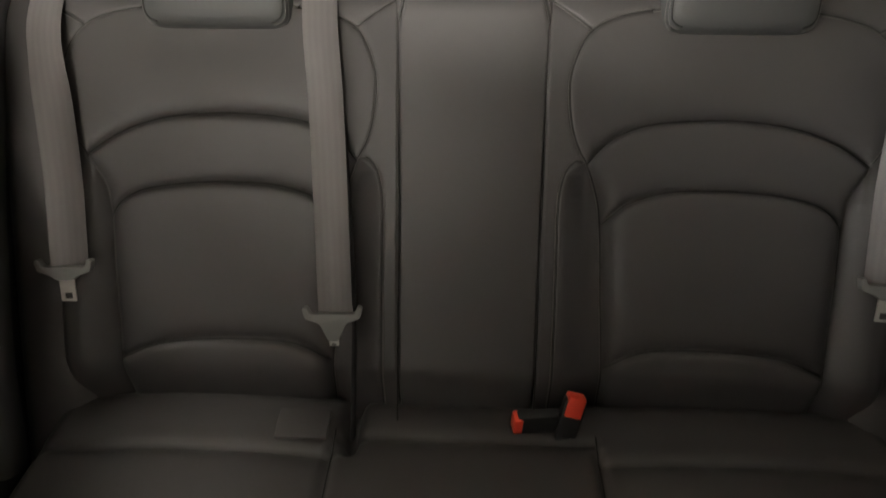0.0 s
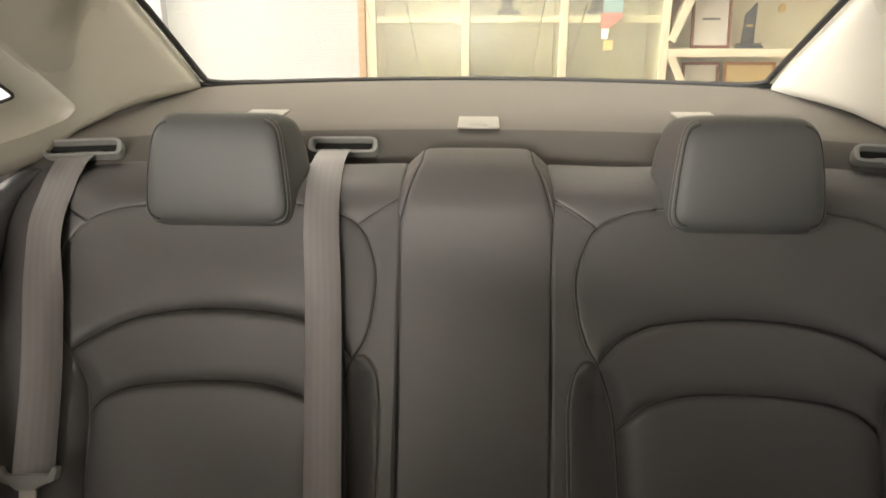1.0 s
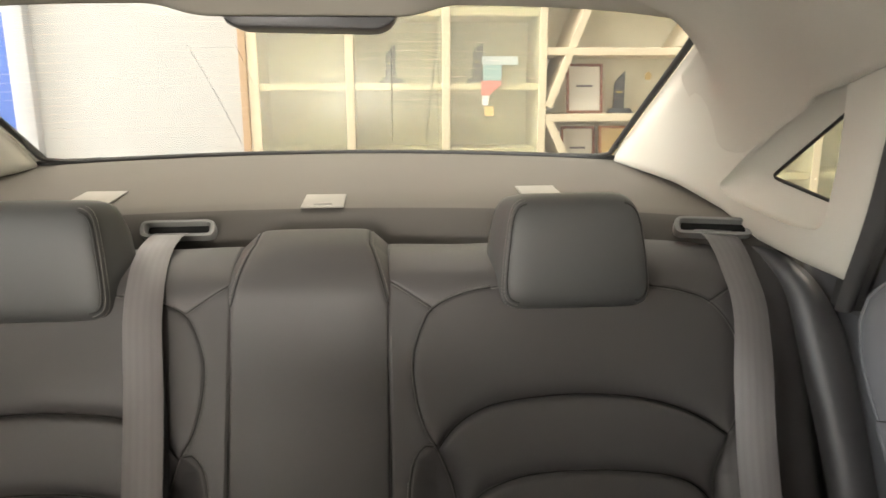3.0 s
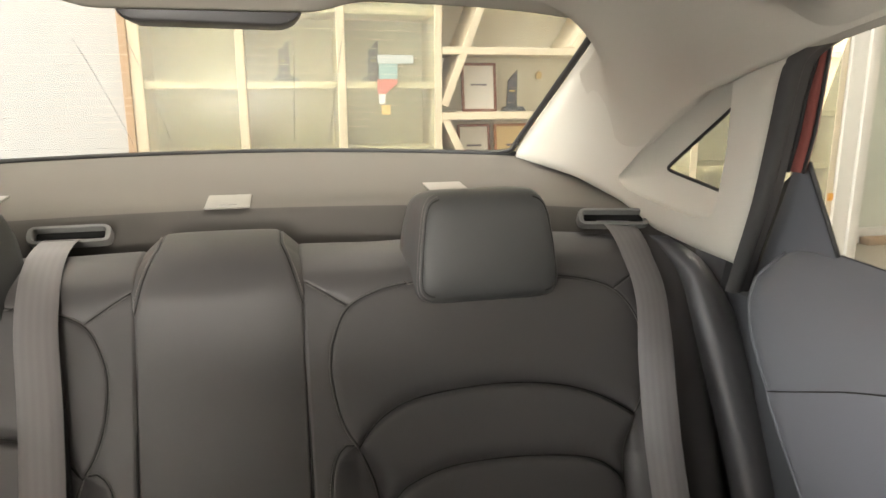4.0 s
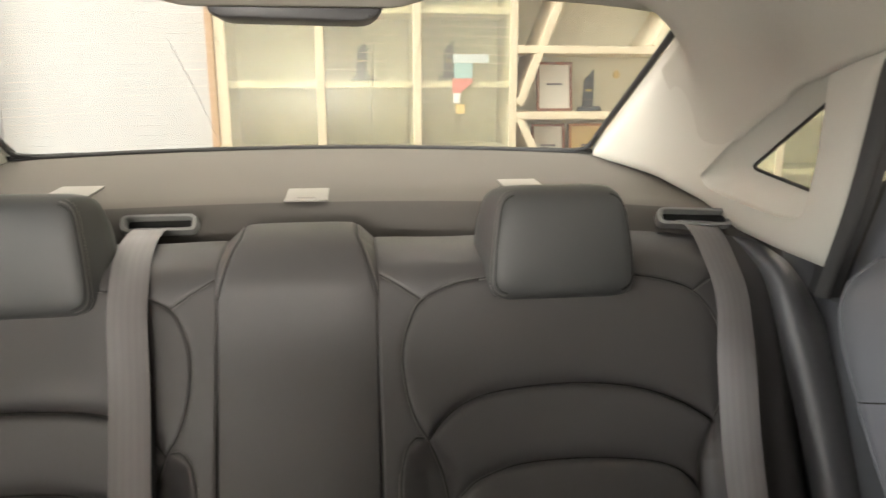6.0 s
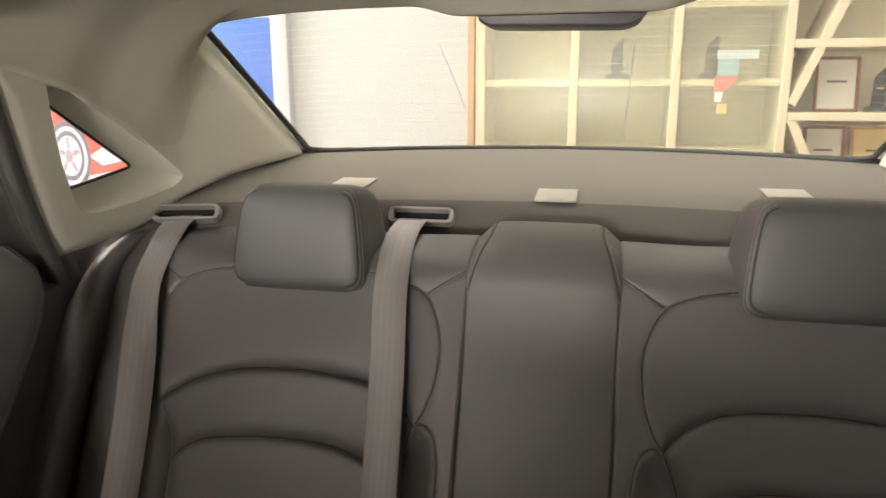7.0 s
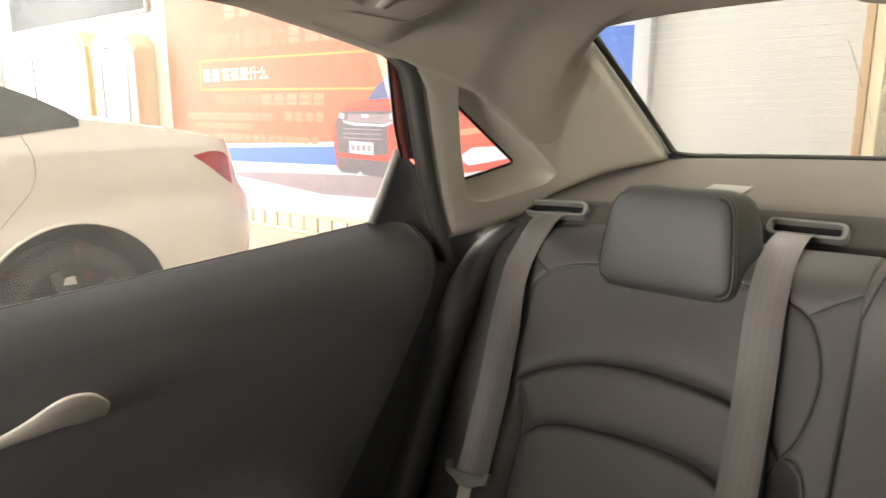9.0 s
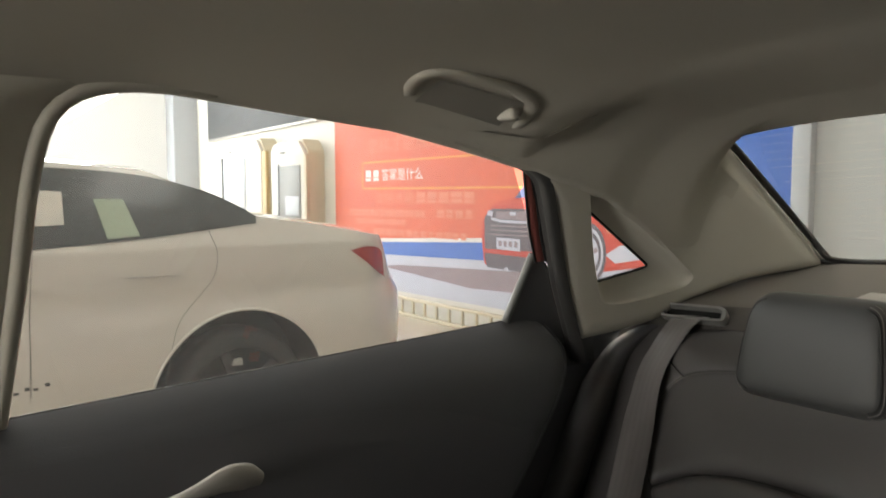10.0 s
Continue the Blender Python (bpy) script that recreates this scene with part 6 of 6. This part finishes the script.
# ---- seat belts ----
def belt(points, group_label, tongue_at=None, tilt=0, thin=1.0, twist=0.0):
    ob = thing("seat_belt", group_label, "seat belt", "rear seat belts")
    line = smooth_line(points, 90)
    sec = rounded([(-0.0245, -0.0007), (0.0245, -0.0007), (0.0245, 0.0007), (-0.0245, 0.0007)], 0.0006, 2)
    tan = np.gradient(line, axis=0)
    tan /= np.linalg.norm(tan, axis=1)[:, None]
    across = np.array((1.0, 0, 0)) - tan * tan[:, :1]
    across /= np.linalg.norm(across, axis=1)[:, None]
    nor = np.cross(tan, across)
    turn = radians(twist) * ease((0.93 - line[:, 2]) / 0.10)[:, None]
    across, nor = across * np.cos(turn) + nor * np.sin(turn), nor * np.cos(turn) - across * np.sin(turn)
    P = line[:, None] + across[:, None] * sec[None, :, :1] + nor[:, None] * sec[None, :, 1:]
    s = np.r_[0, np.cumsum(np.linalg.norm(np.diff(line, axis=0), axis=1))]
    uv = np.stack([np.broadcast_to(sec[None, :, 0] / 0.049 + 0.5, P.shape[:2]), np.broadcast_to(s[:, None], P.shape[:2])], -1)
    grid_mesh("webbing", P, BELT, ob, "grey woven webbing", close_v=True, uv=uv)
    if tongue_at is not None:
        x, y, z = tongue_at
        neck = -0.016 if thin == 1.0 else -0.036
        tip = -0.048 if thin == 1.0 else -0.044
        m = Matrix.Translation((x, y, z)) @ Matrix.Rotation(radians(-20), 4, "X") @ Matrix.Rotation(radians(tilt), 4, "Y")
        head = slab(rounded([(-0.043, 0.013), (-0.039, -0.003), (-0.019, -0.010), (-0.012 * thin, neck), (0.012 * thin, neck), (0.019, -0.010), (0.039, -0.003), (0.043, 0.013), (0.036, 0.015), (0.031, 0.004), (-0.031, 0.004), (-0.036, 0.015)], 0.003, 3), "y", -0.009, 0.004, 0.0015)
        bmesh.ops.transform(head, matrix=m, verts=head.verts)
        t = part("tongue", head, BEZEL, ob, "grey plastic belt tongue")
        bm = bmesh.new()
        o = [(-0.0110 * thin, neck + 0.002), (0.0110 * thin, neck + 0.002), (0.0110 * thin, tip), (-0.0110 * thin, tip)]
        i = [(-0.006 * thin, tip + 0.4 * (neck - tip)), (0.006 * thin, tip + 0.4 * (neck - tip)), (0.006 * thin, tip + 0.1 * (neck - tip)), (-0.006 * thin, tip + 0.1 * (neck - tip))]
        for yy in (-0.004, -0.001):
            vo = [bm.verts.new((a, yy, b)) for a, b in o]
            vi = [bm.verts.new((a, yy, b)) for a, b in i]
            for q in range(4):
                bm.faces.new((vo[q], vo[(q + 1) % 4], vi[(q + 1) % 4], vi[q]))
        bm.verts.ensure_lookup_table()
        for q in range(4):
            bm.faces.new((bm.verts[q], bm.verts[(q + 1) % 4], bm.verts[8 + (q + 1) % 4], bm.verts[8 + q]))
            bm.faces.new((bm.verts[4 + q], bm.verts[4 + (q + 1) % 4], bm.verts[12 + (q + 1) % 4], bm.verts[12 + q]))
        bmesh.ops.recalc_face_normals(bm, faces=bm.faces)
        bmesh.ops.transform(bm, matrix=m, verts=bm.verts)
        part("latch_plate", bm, PLATE, t, "steel latch plate", smooth=False)
    return ob


def seat_y(z, off):
    return 0.907 + 0.44 * (z - 0.95) - off


for side in (-1, 1):
    pts = [(0.590, 1.015, 1.030), (0.592, 0.992, 1.034), (0.597, 0.962, 1.024), (0.602, 0.928, 0.992)]
    for x, z, o in ((0.602, 0.94, 0.022), (0.588, 0.84, 0.032), (0.580, 0.76, 0.036), (0.578, 0.660, 0.038), (0.579, 0.640, 0.038)):
        pts.append((x, seat_y(z, o), z))
    belt([(x * side, y, z) for x, y, z in pts], "grey outer seat belt hanging over the bench with its tongue", (0.579 * side, seat_y(0.650, 0.046), 0.650), 2 * side, twist=32 * side)
pts = [(-0.230, 1.102, 1.024), (-0.228, 1.075, 1.026), (-0.225, 1.035, 1.026), (-0.221, 0.985, 1.020), (-0.217, 0.935, 0.998)]
for x, z, o in ((-0.211, 0.95, 0.024), (-0.203, 0.86, 0.030), (-0.195, 0.72, 0.040), (-0.189, 0.605, 0.048), (-0.189, 0.590, 0.044), (-0.190, 0.598, 0.036), (-0.192, 0.66, 0.030)):
    pts.append((x, seat_y(z, o), z))
_mb = belt(pts, "grey middle seat belt hanging in front of the backrest", (-0.190, seat_y(0.604, 0.060), 0.604), -2, 0.6)
# dark edge-on strip behind it, down to the cushion's slot, standing for shadow
_ln = smooth_line([(x, seat_y(z, o), z) for x, z, o in ((-0.196, 0.930, 0.000), (-0.186, 0.86, 0.006), (-0.1725, 0.72, 0.020), (-0.1650, 0.60, 0.026), (-0.166, 0.52, 0.022), (-0.170, 0.40, 0.010))], 50)
grid_mesh("belt_shadow_strip", sweep(_ln, [(-0.0025, -0.009), (0.0025, -0.009), (0.0025, 0.009), (-0.0025, 0.009)], (0, 1, -0.44)), BELT_SHADOW, _mb, "dark strip standing for the shadow gap beside the belt", close_v=True, flip=True)


def belt_slot(x, turn, y=1.094, z=1.030):
    ob = thing("belt_guide", "grey plastic belt guide frame in the parcel shelf", "belt guide", "belt guides", at=(x, y, z))
    ob.rotation_euler = (radians(-32), 0, radians(turn))
    o = closed_even(rounded([(-0.056, -0.014), (0.056, -0.014), (0.056, 0.014), (-0.056, 0.014)], 0.013, 6), 60)
    i = closed_even(rounded([(-0.047, -0.0075), (0.047, -0.0075), (0.047, 0.0085), (-0.047, 0.0085)], 0.004, 6), 60)
    lp = lambda q, y: np.stack([q[:, 0], np.full(len(q), y), q[:, 1]], 1)
    loop_mesh("frame", [lp(o, 0.012), lp(o, -0.005), lp(o * 0.9 + i * 0.1, -0.009), lp(o * 0.3 + i * 0.7, -0.009), lp(i, -0.005), lp(i, 0.012)], BEZEL, ob, flip=True)
    # plate just behind the frame; its black stands for the slot's darkness
    part("slot", block(0.098, 0.004, 0.020, 0, (0, 0.009, 0.0)), SLOT_SHADE, ob, "black plate standing for the unlit slot", smooth=False)
    return ob


belt_slot(-0.216, 2, 1.086, 1.031)
belt_slot(0.590, -16, 0.987, 1.039)
belt_slot(-0.590, 16, 0.987, 1.039)

# ---- buckles ----
def buckle(x, y, z, rx, ry, rz, press=0.034):
    ob = thing("belt_buckle", "black seat belt buckle with a red release button", "buckle", "belt buckles", at=(x, y, z))
    ob.rotation_euler = (radians(rx), radians(ry), radians(rz))
    part("body", block(0.034, 0.020, 0.062, 0.005, (0, 0, -0.012)), BLACK_PLASTIC, ob)
    part("release_button", block(0.027, 0.023, press, 0.003, (0, -0.0005, 0.025 - press / 2)), RED_BUTTON, ob, "red release button")
    part("stalk", block(0.024, 0.008, 0.05, 0.003, (0, 0.004, -0.055)), BLACK_PLASTIC, ob)
    return ob


buckle(0.158, 0.668, 0.460, -18, 14, 0)
buckle(0.094, 0.655, 0.447, 10, -86, 0, 0.014)
